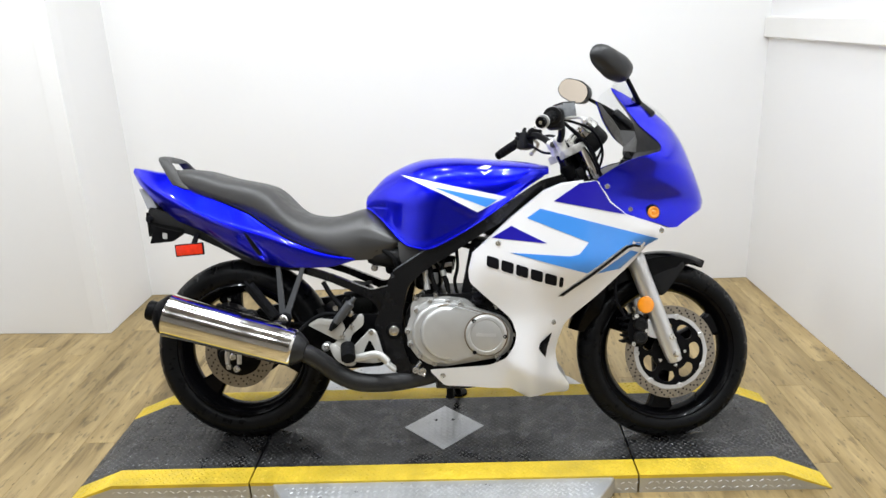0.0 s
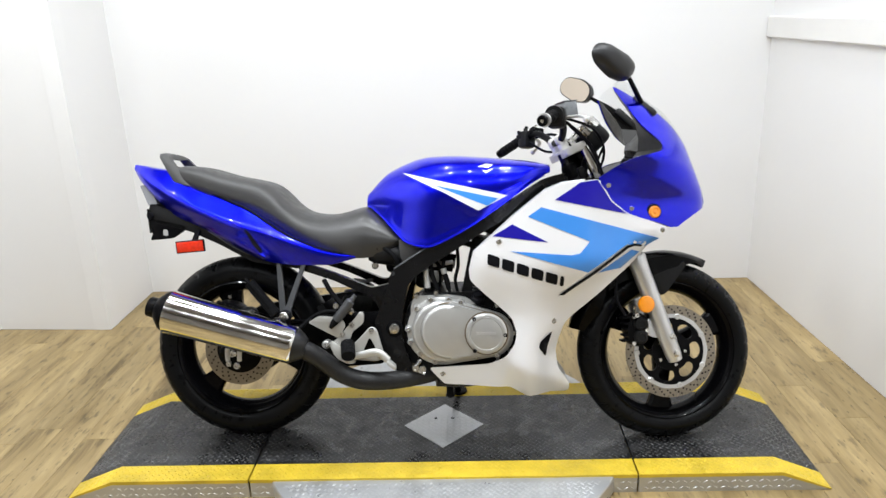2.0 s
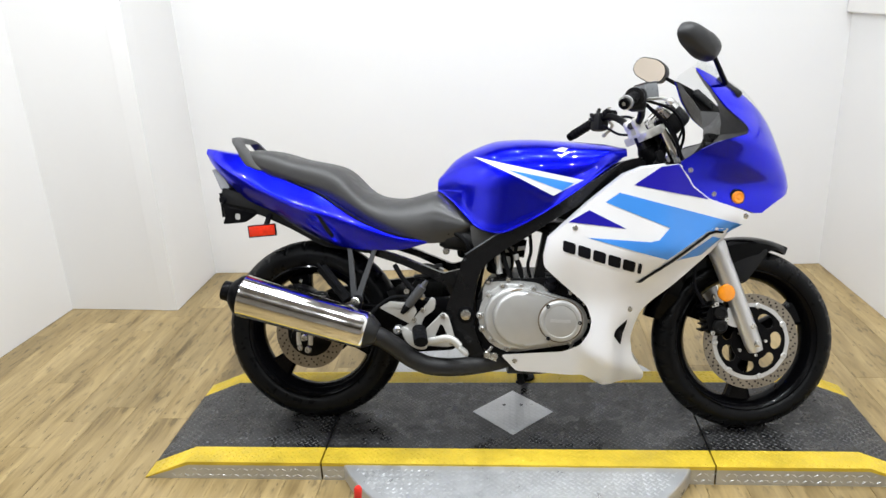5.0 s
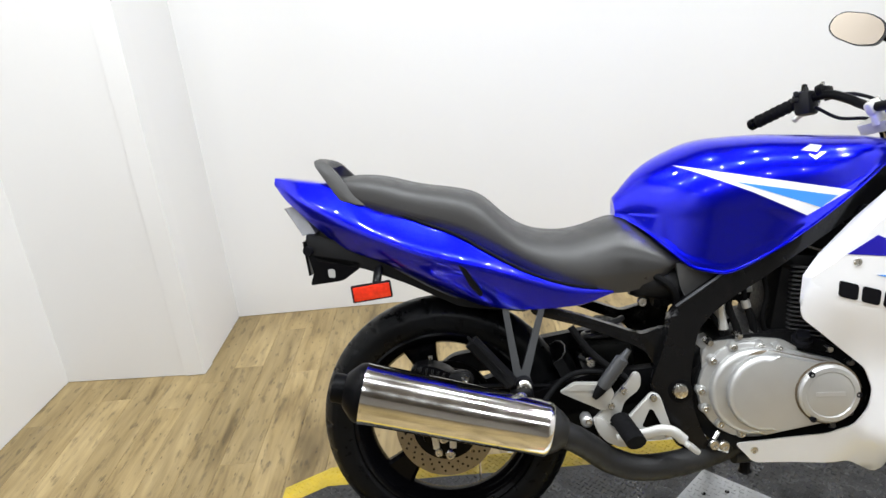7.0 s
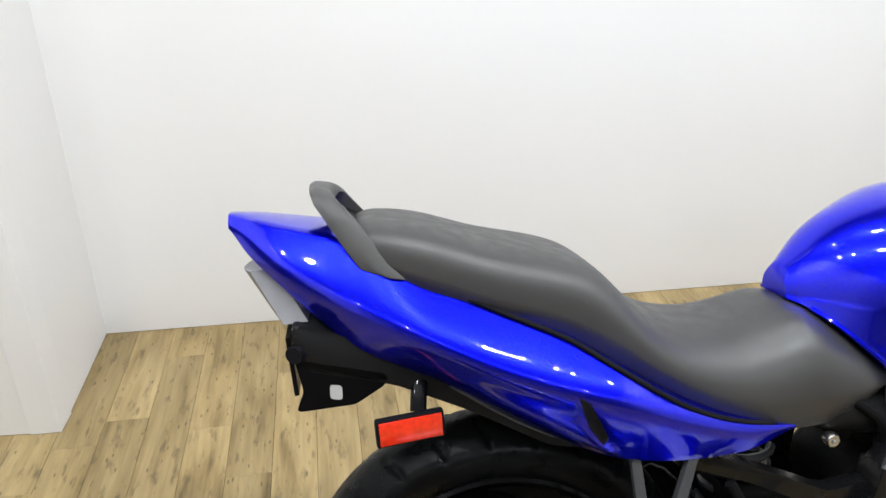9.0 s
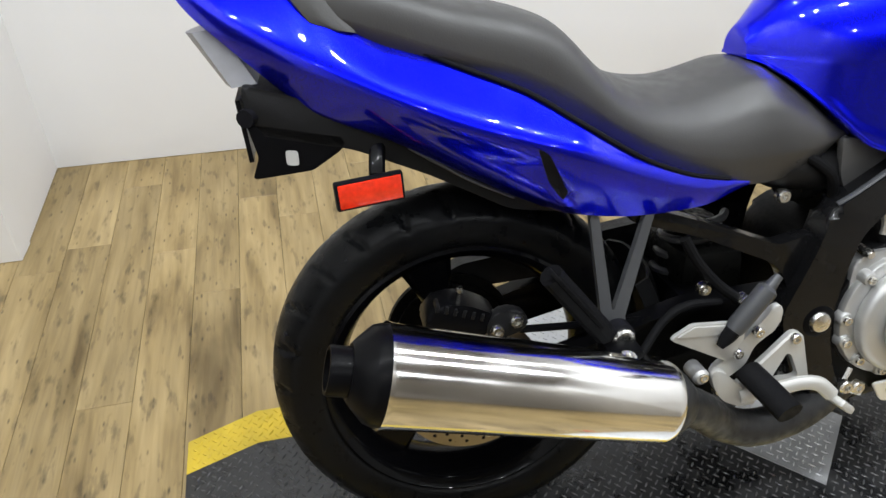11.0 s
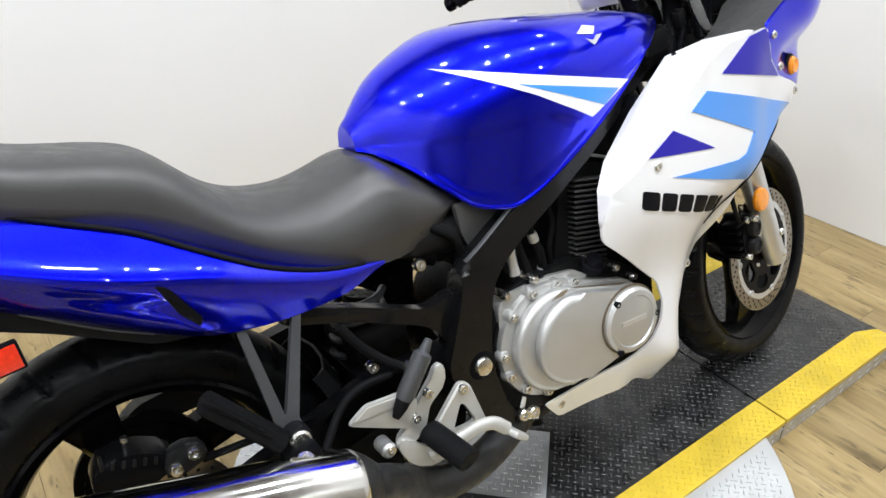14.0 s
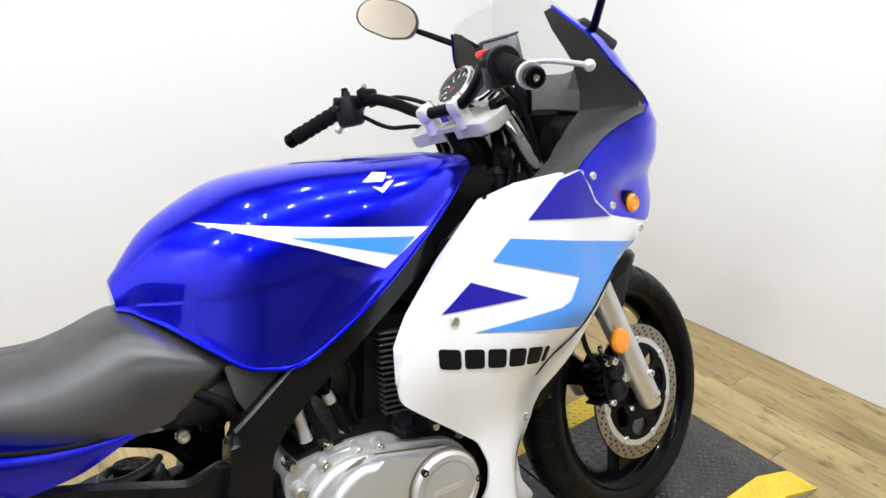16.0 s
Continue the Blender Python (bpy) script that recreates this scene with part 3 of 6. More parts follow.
def tyre_mesh(c, radius, width, rim, blocks, slant):
    """A tyre with cut slanted grooves."""
    n = 384
    prof = []
    for i in range(29):
        t = -1 + 2 * i / 28
        a = abs(t)
        y = math.copysign(width / 2 * (min(1, a / 0.72) ** 0.9 * 0.96 if a < 0.72 else 0.96 + 0.04 * math.sin((a - 0.72) / 0.28 * math.pi) - 0.14 * ((a - 0.72) / 0.28) ** 2), t)
        r = radius - (0.032 * (a / 0.72) ** 2.1 if a < 0.72 else 0.032 + (radius - 0.032 - rim) * ((a - 0.72) / 0.28))
        prof.append((y, r, a))
    loops = []
    for k in range(n):
        q = 2 * math.pi * k / n
        loop = []
        for y, r, a in prof:
            s = (q * blocks / (2 * math.pi) + (slant * abs(y) + (0.5 if y > 0 else 0))) % 1
            s2 = (q * blocks / (2 * math.pi) + 0.45 - slant * 0.6 * abs(y)) % 1
            cut = 0.005 if (s < 0.085 and 0.16 < a < 0.66) or (s2 < 0.06 and 0.36 < a < 0.62) else 0
            loop.append((c[0] + (r - cut) * math.cos(q), c[1] + y, c[2] + (r - cut) * math.sin(q)))
        loops.append(loop + [(c[0] + (rim - 0.006) * math.cos(q), c[1], c[2] + (rim - 0.006) * math.sin(q))])
    return rings(bmesh.new(), loops, closed=True)


def rim_mesh(c, rim, w):
    prof = [(-w, rim + 0.006), (-w - 0.004, rim), (-w * 0.9, rim - 0.012), (-w * 0.55, rim - 0.022), (-w * 0.2, rim - 0.03), (w * 0.2, rim - 0.03), (w * 0.55, rim - 0.022), (w * 0.9, rim - 0.012), (w + 0.004, rim), (w, rim + 0.006), (w * 0.85, rim - 0.004), (0, rim - 0.016), (-w * 0.85, rim - 0.004)]
    n = 96
    return rings(bmesh.new(), [[(c[0] + r * math.cos(q), c[1] + y, c[2] + r * math.sin(q)) for y, r in prof] for q in (2 * math.pi * k / n for k in range(n))], closed=True)


def spoke_mesh(c, a, rim, hub=0.035):
    loops = []
    for i in range(9):
        t = i / 8
        r = hub + (rim - 0.024 - hub) * t
        w = 0.032 - 0.008 * math.sin(t * math.pi) + 0.014 * t**3
        th = 0.024 - 0.008 * t
        u, v = Vector((math.cos(a), 0, math.sin(a))), Vector((-math.sin(a), 0, math.cos(a)))
        y = Vector((0, 1, 0))
        o = Vector(c) + u * r
        loops.append([o + v * (w * px) + y * (th * py) for px, py in ((-1, -0.5), (-0.75, -1), (0.75, -1), (1, -0.5), (1, 0.5), (0.75, 1), (-0.75, 1), (-1, 0.5))])
    return rings(bmesh.new(), loops)


def disc_mesh(c, ro, ri, t=0.0025, lobes=0):
    n = 96
    loops = []
    for k in range(n):
        q = 2 * math.pi * k / n
        w = ro + 0.0008 * math.cos(lobes * q)
        loops.append([(c[0] + r * math.cos(q), c[1] + y, c[2] + r * math.sin(q)) for r, y in ((ri, -t), (w, -t), (w, t), (ri, t))])
    return rings(bmesh.new(), loops, closed=True)


def drillings(c, ro, ri, t, count):
    bm = bmesh.new()
    for k in range(count):
        for j in range(3):
            q = 2 * math.pi * (k + j * 0.33) / count
            r = ri + (ro - ri) * (0.25 + 0.25 * j)
            p = Vector((c[0] + r * math.cos(q), c[1] - t - 0.0004, c[2] + r * math.sin(q)))
            f = [bm.verts.new(p + Vector((0.0032 * math.cos(x), 0, 0.0032 * math.sin(x)))) for x in (math.pi * i / 3 for i in range(6))]
            b2 = [bm.verts.new(v.co + Vector((0, 0.0012, 0))) for v in f]
            bm.faces.new(f)
            for i in range(6):
                bm.faces.new((f[i], f[(i + 1) % 6], b2[(i + 1) % 6], b2[i]))
    return bm


# rear wheel
RC = (0.0, 0.0, 0.305)
rear = on("rear_wheel", rim_mesh(RC, 0.222, 0.056), "gloss", "black three-spoke cast wheel")
on("tyre", tyre_mesh(RC, 0.307, 0.134, 0.224, 26, 5.0), "rubber", "black grooved rubber tyre", rear, 60)
for k in range(3):
    on("spoke", spoke_mesh(RC, radians(346 - 120 * k), 0.222), "gloss", "", rear)
on("hub", turned([(0, 0.03), (0.005, 0.045), (0.03, 0.05), (0.11, 0.05), (0.135, 0.045), (0.14, 0.03)], (0, -0.07, RC[2]), (0, 1, RC[2]), 32), "gloss", "", rear)
on("brake_disc", disc_mesh((0, -0.078, RC[2]), 0.118, 0.078), "disc", "drilled steel brake disc", rear)
tagged(on("disc_drilling", drillings((0, -0.078, RC[2]), 0.118, 0.078, 0.0025, 24), "ink", "", rear), label="rows of small drilled holes", kind="stuff")
on("disc_carrier", turned([(0, 0.083), (0.004, 0.084), (0.006, 0.078), (0.006, 0.05)], (0, -0.074, RC[2]), (0, -1, RC[2]), 40), "black", "", rear)
on("axle_nut", turned([(0, 0.02), (0.02, 0.02), (0.026, 0.014), (0.03, 0.009)], (0, -0.095, RC[2]), (0, -1, RC[2]), 6), "steel", "", rear)
on("swing_arm", prism(rounded([(-0.05, 0.29), (-0.05, 0.325), (0.06, 0.35), (0.33, 0.43), (0.56, 0.44), (0.56, 0.36), (0.36, 0.355), (0.06, 0.285)], 0.02), -0.135, -0.098, 0.006), "black", "black box-section swing arm")
on("swing_arm_left", prism(rounded([(-0.05, 0.29), (-0.05, 0.325), (0.06, 0.35), (0.33, 0.43), (0.56, 0.44), (0.56, 0.36), (0.36, 0.355), (0.06, 0.285)], 0.02), 0.098, 0.135, 0.006), "black")
on("swing_arm_bridge", box((0.36, 0, 0.40), (0.06, 0.21, 0.06), 0.012), "black")
axle = on("axle_plate", tube([(-0.019, -0.141, 0.280), (-0.020, -0.142, 0.312), (-0.013, -0.142, 0.334), (0.0, -0.142, 0.341), (0.013, -0.142, 0.334), (0.020, -0.142, 0.312), (0.019, -0.141, 0.280)], 0.008, 10, 4, flat=0.6), "silver", "bare alloy arched axle adjuster")
for x, z, r in ((0.0, 0.305, 0.012), (-0.014, 0.272, 0.010), (0.012, 0.265, 0.012)):
    on("adjuster_bolt", bolt((x, -0.143, z), r, (0, -1, 0), 0.008), "steel", "", axle)
cal_rear = on("rear_caliper", prism(rounded([(-0.076, 0.430), (-0.068, 0.462), (-0.045, 0.475), (-0.004, 0.467), (0.034, 0.447), (0.038, 0.428), (0.0, 0.412), (-0.045, 0.410)], 0.012), -0.122, -0.066, 0.007), "black", "black ribbed brake caliper")
for k in range(6):
    on("caliper_rib", box((-0.054 + 0.013 * k, -0.112, 0.470 - 0.0045 * k), (0.005, 0.026, 0.012), 0.0015, (0, 16, 0)), "plastic", "", cal_rear)
on("caliper_arm", prism(rounded([(0.026, 0.452), (0.062, 0.456), (0.080, 0.440), (0.078, 0.422), (0.050, 0.412), (0.022, 0.408), (0.016, 0.425)], 0.010), -0.126, -0.106, 0.004), "plastic", "", cal_rear)
for bx, bz in ((0.061, 0.437), (0.032, 0.424)):
    on("caliper_bolt", bolt((bx, -0.126, bz), 0.0105, (0, -1, 0), 0.008), "steel", "", cal_rear)
on("bleed_screw", turned([(0, 0.004), (0.012, 0.004), (0.016, 0.006), (0.022, 0.005)], (-0.02, -0.105, 0.470), (-0.015, -0.105, 0.52), 10), "steel", "", cal_rear)
on("torque_rod", tube([(0.07, -0.115, 0.415), (0.33, -0.115, 0.40)], 0.006, 8), "black")
def ring_points(c, r, y):
    return [(c[0] + r * math.cos(2 * math.pi * k / 72), c[1] + y, c[2] + r * math.sin(2 * math.pi * k / 72)) for k in range(73)]


for y in (-0.053, 0.053):
    on("rim_edge", tube(ring_points(RC, 0.2265, y), 0.0022, 6, 1), "graphite", "", rear)
# rear hugger over the tyre
bm = bmesh.new()
loops = []
for i in range(15):
    q = radians(-6 + 34 * i / 14)
    loops.append([(RC[0] + r * math.cos(q), y, RC[2] + r * math.sin(q)) for y, r in ((-0.082, 0.30), (-0.08, 0.325), (-0.05, 0.338), (0, 0.343), (0.05, 0.338), (0.08, 0.325), (0.082, 0.30), (0.078, 0.30), (0.076, 0.322), (0.048, 0.334), (0, 0.339), (-0.048, 0.334), (-0.076, 0.322), (-0.078, 0.30))])
on("inner_mudguard", rings(bm, loops), "plastic", "black plastic inner mudguard")
on("rear_sprocket", disc_mesh((0, 0.085, RC[2]), 0.098, 0.03, 0.004, 40), "grime", "", rear)
on("chain_guard", prism(rounded([(-0.02, 0.405), (0.02, 0.43), (0.36, 0.475), (0.42, 0.46), (0.40, 0.42), (0.10, 0.385)], 0.015), 0.10, 0.135, 0.004), "plastic", "black plastic chain guard")
on("rear_sprocket", disc_mesh((0.0, 0.10, RC[2]), 0.112, 0.03, 0.006), "grime", "dark rear chain sprocket", rear)
# chain run on the far side
on("chain", tube([(0.0, 0.115, 0.385), (0.3, 0.12, 0.40), (0.56, 0.12, 0.43)], 0.011, 8), "grime")

# front wheel
FC = (1.405, 0.0, 0.2875)
fw = front("front_wheel", rim_mesh(FC, 0.220, 0.046), "gloss", "black three-spoke cast wheel")
front("tyre", tyre_mesh(FC, 0.2875, 0.112, 0.222, 30, -6.0), "rubber", "black grooved rubber tyre", fw, 60)
for k in range(3):
    front("spoke", spoke_mesh(FC, radians(25 + 120 * k), 0.220), "gloss", "", fw)
front("hub", turned([(0, 0.02), (0.005, 0.035), (0.03, 0.042), (0.10, 0.042), (0.125, 0.035), (0.13, 0.02)], (FC[0], -0.065, FC[2]), (FC[0], 1, FC[2]), 32), "gloss", "", fw)
for y in (-0.044, 0.044):
    front("rim_edge", tube(ring_points(FC, 0.2245, y), 0.002, 6, 1), "graphite", "", fw)
DC = (FC[0], -0.068, FC[2])
front("brake_disc", disc_mesh(DC, 0.148, 0.120), "disc", "drilled steel brake disc", fw)
front("disc_inner_ring", disc_mesh((DC[0], DC[1] - 0.0008, DC[2]), 0.1205, 0.106, 0.0022, 14), "silver", "bright scalloped inner ring", fw)
tagged(front("disc_drilling", drillings(DC, 0.148, 0.120, 0.0025, 30), "ink", "", fw), label="rows of small drilled holes", kind="stuff")
PHASE = radians(1)


def holed_carrier(c, r0, r1, count, phase, y0, y1, size=0.78, n=20):
    """A flat ring with a row of round holes."""
    bm = bmesh.new()
    rm, dr, da = (r0 + r1) / 2, (r1 - r0) / 2, math.pi / count
    for k in range(count):
        loops = []
        for y, inner in ((y0, 0), (y0, 1), (y1, 1), (y1, 0)):
            loop = []
            for i in range(n):
                f = 2 * math.pi * (i + 0.5) / n
                cu, cv = math.cos(f), math.sin(f)
                m = size if inner else 1 / max(abs(cu), abs(cv))
                r, a = rm + dr * cu * m, phase + 2 * da * k + da * cv * m
                loop.append((c[0] + r * math.cos(a), y, c[2] + r * math.sin(a)))
            loops.append(loop)
        rings(bm, loops, cap=False)
    bmesh.ops.remove_doubles(bm, verts=bm.verts[:], dist=0.00005)
    return bm


front("disc_carrier", holed_carrier(DC, 0.050, 0.104, 7, PHASE, DC[1] - 0.004, DC[1] + 0.003), "black", "black carrier with round holes", fw)
front("carrier_ring", disc_mesh((DC[0], DC[1] - 0.001, DC[2]), 0.062, 0.02, 0.004), "black", "", fw)
front("carrier_rim", disc_mesh((DC[0], DC[1] - 0.0005, DC[2]), 0.107, 0.101, 0.0030), "black", "", fw)
for k in range(7):
    q = 2 * math.pi * (k + 0.5) / 7 + PHASE
    p = (DC[0] + 0.113 * math.cos(q), DC[1] - 0.002, DC[2] + 0.113 * math.sin(q))
    front("disc_bobbin", bolt(p, 0.0095, (0, -1, 0), 0.004), "silver", "", fw)
for k in range(5):
    q = 2 * math.pi * k / 5
    front("carrier_bolt", bolt((DC[0] + 0.045 * math.cos(q), DC[1] - 0.004, DC[2] + 0.045 * math.sin(q)), 0.006, (0, -1, 0), 0.005), "steel", "", fw)
front("valve_cap", turned([(0, 0.003), (0.015, 0.003), (0.03, 0.002)], (FC[0] + 0.10, -0.02, FC[2] - 0.16), (FC[0] + 0.09, -0.05, FC[2] - 0.14), 8), "ink", "", fw)


# fork legs
def fork_point(s, y, fore=0.0):
    return Vector((FC[0] + fore, y, FC[2])) + RAKE * s


for s in (-1, 1):
    y = s * 0.098
    leg = front("fork_leg", turned([(-0.03, 0.012), (-0.026, 0.022), (0.0, 0.026), (0.06, 0.0265), (0.28, 0.029), (0.325, 0.031), (0.335, 0.026), (0.335, 0.021)], fork_point(0.0, y, -0.006), fork_point(0.335, y, 0.012), 24), "silver", "silver painted lower fork leg")
    front("fork_tube", turned([(0, 0.0195), (0.40, 0.0195)], fork_point(0.32, y, 0.012), fork_point(0.735, y, 0.008), 20), "chrome", "polished fork tube", leg)
    front("axle_clamp", turned([(0, 0.016), (0.004, 0.02), (0.026, 0.02), (0.03, 0.016)], (FC[0] - 0.003, s * 0.082, FC[2]), (FC[0] - 0.003, s * 2, FC[2]), 20), "silver", "", leg)
    front("axle_end", turned([(0, 0.011), (0.012, 0.011), (0.014, 0.006)], (FC[0] - 0.003, s * 0.112, FC[2]), (FC[0] - 0.003, s * 2, FC[2]), 6), "steel", "", leg)
    front("leg_bolt", bolt(fork_point(0.06, y, 0.008) + Vector((0, s * 0.025, 0)), 0.009, (0, s, 0), 0.006), "steel", "", leg)
    if s < 0:
        c = fork_point(0.172, y - 0.022, -0.030)
        front("fork_reflector", turned([(0, 0.026), (0.006, 0.027), (0.012, 0.024), (0.014, 0.016), (0.0145, 0.002)], c, c + Vector((0, -1, 0)), 28), "amber", "round amber reflector", leg)
# brake caliper and hose
cal = front("front_caliper", prism(rounded([(1.238, 0.318), (1.228, 0.37), (1.245, 0.412), (1.280, 0.417), (1.298, 0.385), (1.292, 0.335), (1.268, 0.308)], 0.012), -0.104, -0.045, 0.007), "black", "black twin-piston brake caliper")
for pz in (0.342, 0.384):
    front("piston_housing", turned([(0, 0.0225), (0.010, 0.0225), (0.015, 0.019), (0.016, 0.013), (0.013, 0.012), (0.013, 0.002)], (1.270, -0.102, pz), (1.270, -1, pz), 22), "plastic", "dark grey piston housing", cal)
for k in range(5):
    front("caliper_fin", box((1.236 - 0.004 * abs(k - 2), -0.082, 0.330 + 0.018 * k), (0.030, 0.040, 0.006), 0.002, (0, -6, 0)), "black", "", cal)
for bx, bz in ((1.247, 0.322), (1.290, 0.362), (1.250, 0.407)):
    front("caliper_pin", bolt((bx, -0.104, bz), 0.008, (0, -1, 0), 0.007), "steel", "", cal)
front("bleed_nipple", turned([(0, 0.004), (0.014, 0.004), (0.018, 0.006), (0.026, 0.005)], (1.262, -0.085, 0.412), (1.250, -0.09, 0.50), 10), "steel", "", cal)
front("caliper_bracket", prism(rounded([(1.29, 0.35), (1.30, 0.40), (1.37, 0.38), (1.38, 0.34), (1.32, 0.335)], 0.012), -0.092, -0.082, 0.003), "silver", "bare alloy bracket", cal)
front("brake_hose", tube([(1.245, -0.105, 0.41), (1.215, -0.11, 0.47), (1.22, -0.10, 0.56), (1.20, -0.09, 0.68), (1.17, -0.10, 0.80), (1.15, -0.13, 0.92), (1.05, -0.17, 1.01)], 0.0055, 8), "ink", "black brake hose")
front("hose_banjo", bolt((1.252, -0.118, 0.412), 0.009, (0, -1, 0), 0.01), "steel", "", cal)
cal.location.x = 0.022
# mudguard
bm = bmesh.new()
loops = []
for i in range(29):
    t = i / 28
    q = radians(62 + 104 * t)
    k = math.sin(min(1, t * 5) * math.pi / 2) * (0.55 + 0.45 * math.sin(min(1, (1 - t) * 4) * math.pi / 2))
    skirt_depth = 0.012 + 0.05 * max(0, 1 - abs((t - 0.40) / 0.30)) ** 0.7 + 0.035 * max(0, 1 - abs((t - 0.85) / 0.25))
    w = 0.068 * k + 0.004
    R0 = 0.319
    outer = [(-w, R0 - 0.008 - skirt_depth), (-w - 0.002, R0 - 0.014), (-w * 0.85, R0 - 0.004), (-w * 0.45, R0 + 0.003), (0, R0 + 0.006), (w * 0.45, R0 + 0.003), (w * 0.85, R0 - 0.004), (w + 0.002, R0 - 0.014), (w, R0 - 0.008 - skirt_depth)]
    inner = [(y * 0.95, r - 0.004 if abs(y) < w * 0.8 else r) for y, r in outer[::-1]]
    loops.append([(FC[0] + r * math.cos(q), y, FC[2] + r * math.sin(q)) for y, r in outer + inner])
front("front_mudguard", rings(bm, loops), "gloss", "gloss black front mudguard")

for s in (-1, 1):
    front("mudguard_stay", prism(rounded([(1.315, 0.585), (1.345, 0.60), (1.44, 0.592), (1.462, 0.566), (1.39, 0.472), (1.372, 0.468), (1.36, 0.49)], 0.01), *sorted((s * 0.066, s * 0.072)), 0.002), "plastic", "dark grey mudguard side stay")
# steering head, clamps and bars
lower = front("lower_fork_clamp", prism(rounded([(1.06, 0.79), (1.11, 0.80), (1.20, 0.83), (1.205, 0.80), (1.20, 0.78), (1.10, 0.75)], 0.01), -0.13, 0.13, 0.008), "black")
bm = prism(rounded([(-0.038, -0.108), (0.0, -0.126), (0.036, -0.112), (0.045, -0.05), (0.045, 0.05), (0.036, 0.112), (0.0, 0.126), (-0.038, 0.108), (-0.028, 0.05), (-0.028, -0.05)], 0.018), -0.013, 0.013, 0.004)
bm.transform(Matrix.Translation((1.095, 0, 0.938)) @ Matrix.Rotation(radians(-23.5), 4, "Y") @ Matrix(((1, 0, 0, 0), (0, 0, 1, 0), (0, -1, 0, 0), (0, 0, 0, 1))))
yoke = front("upper_fork_clamp", bm, "bright", "cast silver top yoke")
for s in (-1, 1):
    front("fork_cap", turned([(0, 0.021), (0.012, 0.021), (0.016, 0.016), (0.018, 0.004)], fork_point(0.735, s * 0.098, 0.008), fork_point(2, s * 0.098, 0.008), 6), "black", "", yoke)
    front("bar_riser", turned([(0, 0.019), (0.018, 0.016), (0.03, 0.016)], (1.078, s * 0.045, 0.938), (1.062, s * 0.045, 0.976), 18), "bright", "", yoke)
    front("bar_clamp", box((1.062, s * 0.045, 0.974), (0.036, 0.03, 0.036), 0.011, (0, -25, 0)), "bright", "", yoke)
    for k in (-1, 1):
        front("clamp_bolt", bolt((1.062 + 0.011 * k, s * 0.045, 0.990 + 0.005 * k), 0.005, (-0.4, 0, 0.9), 0.004), "steel", "", yoke)
front("steering_nut", turned([(0, 0.02), (0.012, 0.02), (0.016, 0.012)], HEAD + RAKE * 0.03, HEAD + RAKE, 6), "steel", "", yoke)
BAR = ((0.972, 0.300, 0.998), (1.002, 0.235, 1.018), (1.030, 0.170, 1.026), (1.052, 0.120, 1.006), (1.061, 0.080, 0.985), (1.062, 0.040, 0.974))
bar = front("handlebar", tube([(x, -y, z) for x, y, z in BAR] + [(x, y, z) for x, y, z in BAR[::-1]], 0.0115, 14), "black", "black tubular handlebar")
for s in (-1, 1):
    a, b = Vector((0.998, s * 0.238, 1.020)), Vector((0.935, s * 0.355, 0.982))
    d = (b - a).normalized()
    grip_prof = [(0, 0.021), (0.004, 0.021), (0.006, 0.0165)] + [(0.010 + 0.0045 * i, 0.0172 if i % 4 in (1, 2) else 0.0153) for i in range(24)] + [(0.118, 0.0175), (0.122, 0.0175)]
    front("grip", turned(grip_prof, a, b, 20), "grip", "ribbed black rubber grip", bar)
    front("bar_end", turned([(0, 0.0115), (0.007, 0.0115), (0.008, 0.0145), (0.011, 0.0155), (0.023, 0.0155), (0.026, 0.013), (0.026, 0.007), (0.021, 0.006)], a + d * 0.122, a + d, 24), "gloss", "black bar-end weight", bar)
    front("end_bolt", bolt(a + d * 0.143, 0.006, tuple(d), 0.006), "steel", "", bar)
    if s < 0:
        front("end_ring", turned([(-0.004, 0.0172), (-0.004, 0.0192), (-0.002, 0.0200), (0.004, 0.0200), (0.006, 0.019), (0.006, 0.012)], a + d * 0.122, a + d, 28), "silver", "bright ring at the throttle end", bar)
        front("throttle_collar", turned([(0, 0.020), (0.001, 0.0265), (0.003, 0.028), (0.009, 0.028), (0.011, 0.0265), (0.012, 0.017)], a + d * 0.002, a + d, 28), "plastic", "black throttle drum collar", bar)
    else:
        front("flasher_switch", box(a - d * 0.022 + Vector((-0.028, 0, 0.012)), (0.012, 0.020, 0.014), 0.004, (0, 0, -28)), "plastic", "", bar)
        front("clutch_pin", turned([(0, 0.006), (0.012, 0.006), (0.014, 0.004)], a - d * 0.055 + Vector((0.012, 0, 0.012)), a - d * 0.055 + Vector((0.010, 0, 0.1)), 12), "steel", "", bar)
        front("perch_clamp", turned([(0, 0.015), (0.002, 0.0175), (0.014, 0.0175), (0.016, 0.015)], a - d * 0.07, a, 20), "black", "", bar)
    c = a - d * 0.02 + Vector((0, 0, -0.012))
    front("switch_box", box(c, (0.05, 0.045, 0.062), 0.01, (0, 0, math.degrees(math.atan2(d.y, d.x)) + 90)), "plastic", "black plastic switch housing", bar)
    front("switch_button", box(c + Vector((-0.03, 0, 0.01)), (0.014, 0.018, 0.012), 0.003), "plastic", "", bar)
    front("lever_perch", box(a - d * 0.055 + Vector((0.015, 0, 0.0)), (0.045, 0.03, 0.03), 0.007, (0, 0, math.degrees(math.atan2(d.y, d.x)) + 90)), "black", "", bar)
    front("lever", tube([a + Vector((0.04, s * -0.02, -0.004)), a + Vector((0.066, s * 0.03, -0.010)), a + Vector((0.068, s * 0.075, -0.022)), a + Vector((0.060, s * 0.118, -0.034))], 0.0065, 10, flat=0.7), "cast", "polished alloy lever", bar)
    e = a + Vector((0.060, s * 0.118, -0.034))
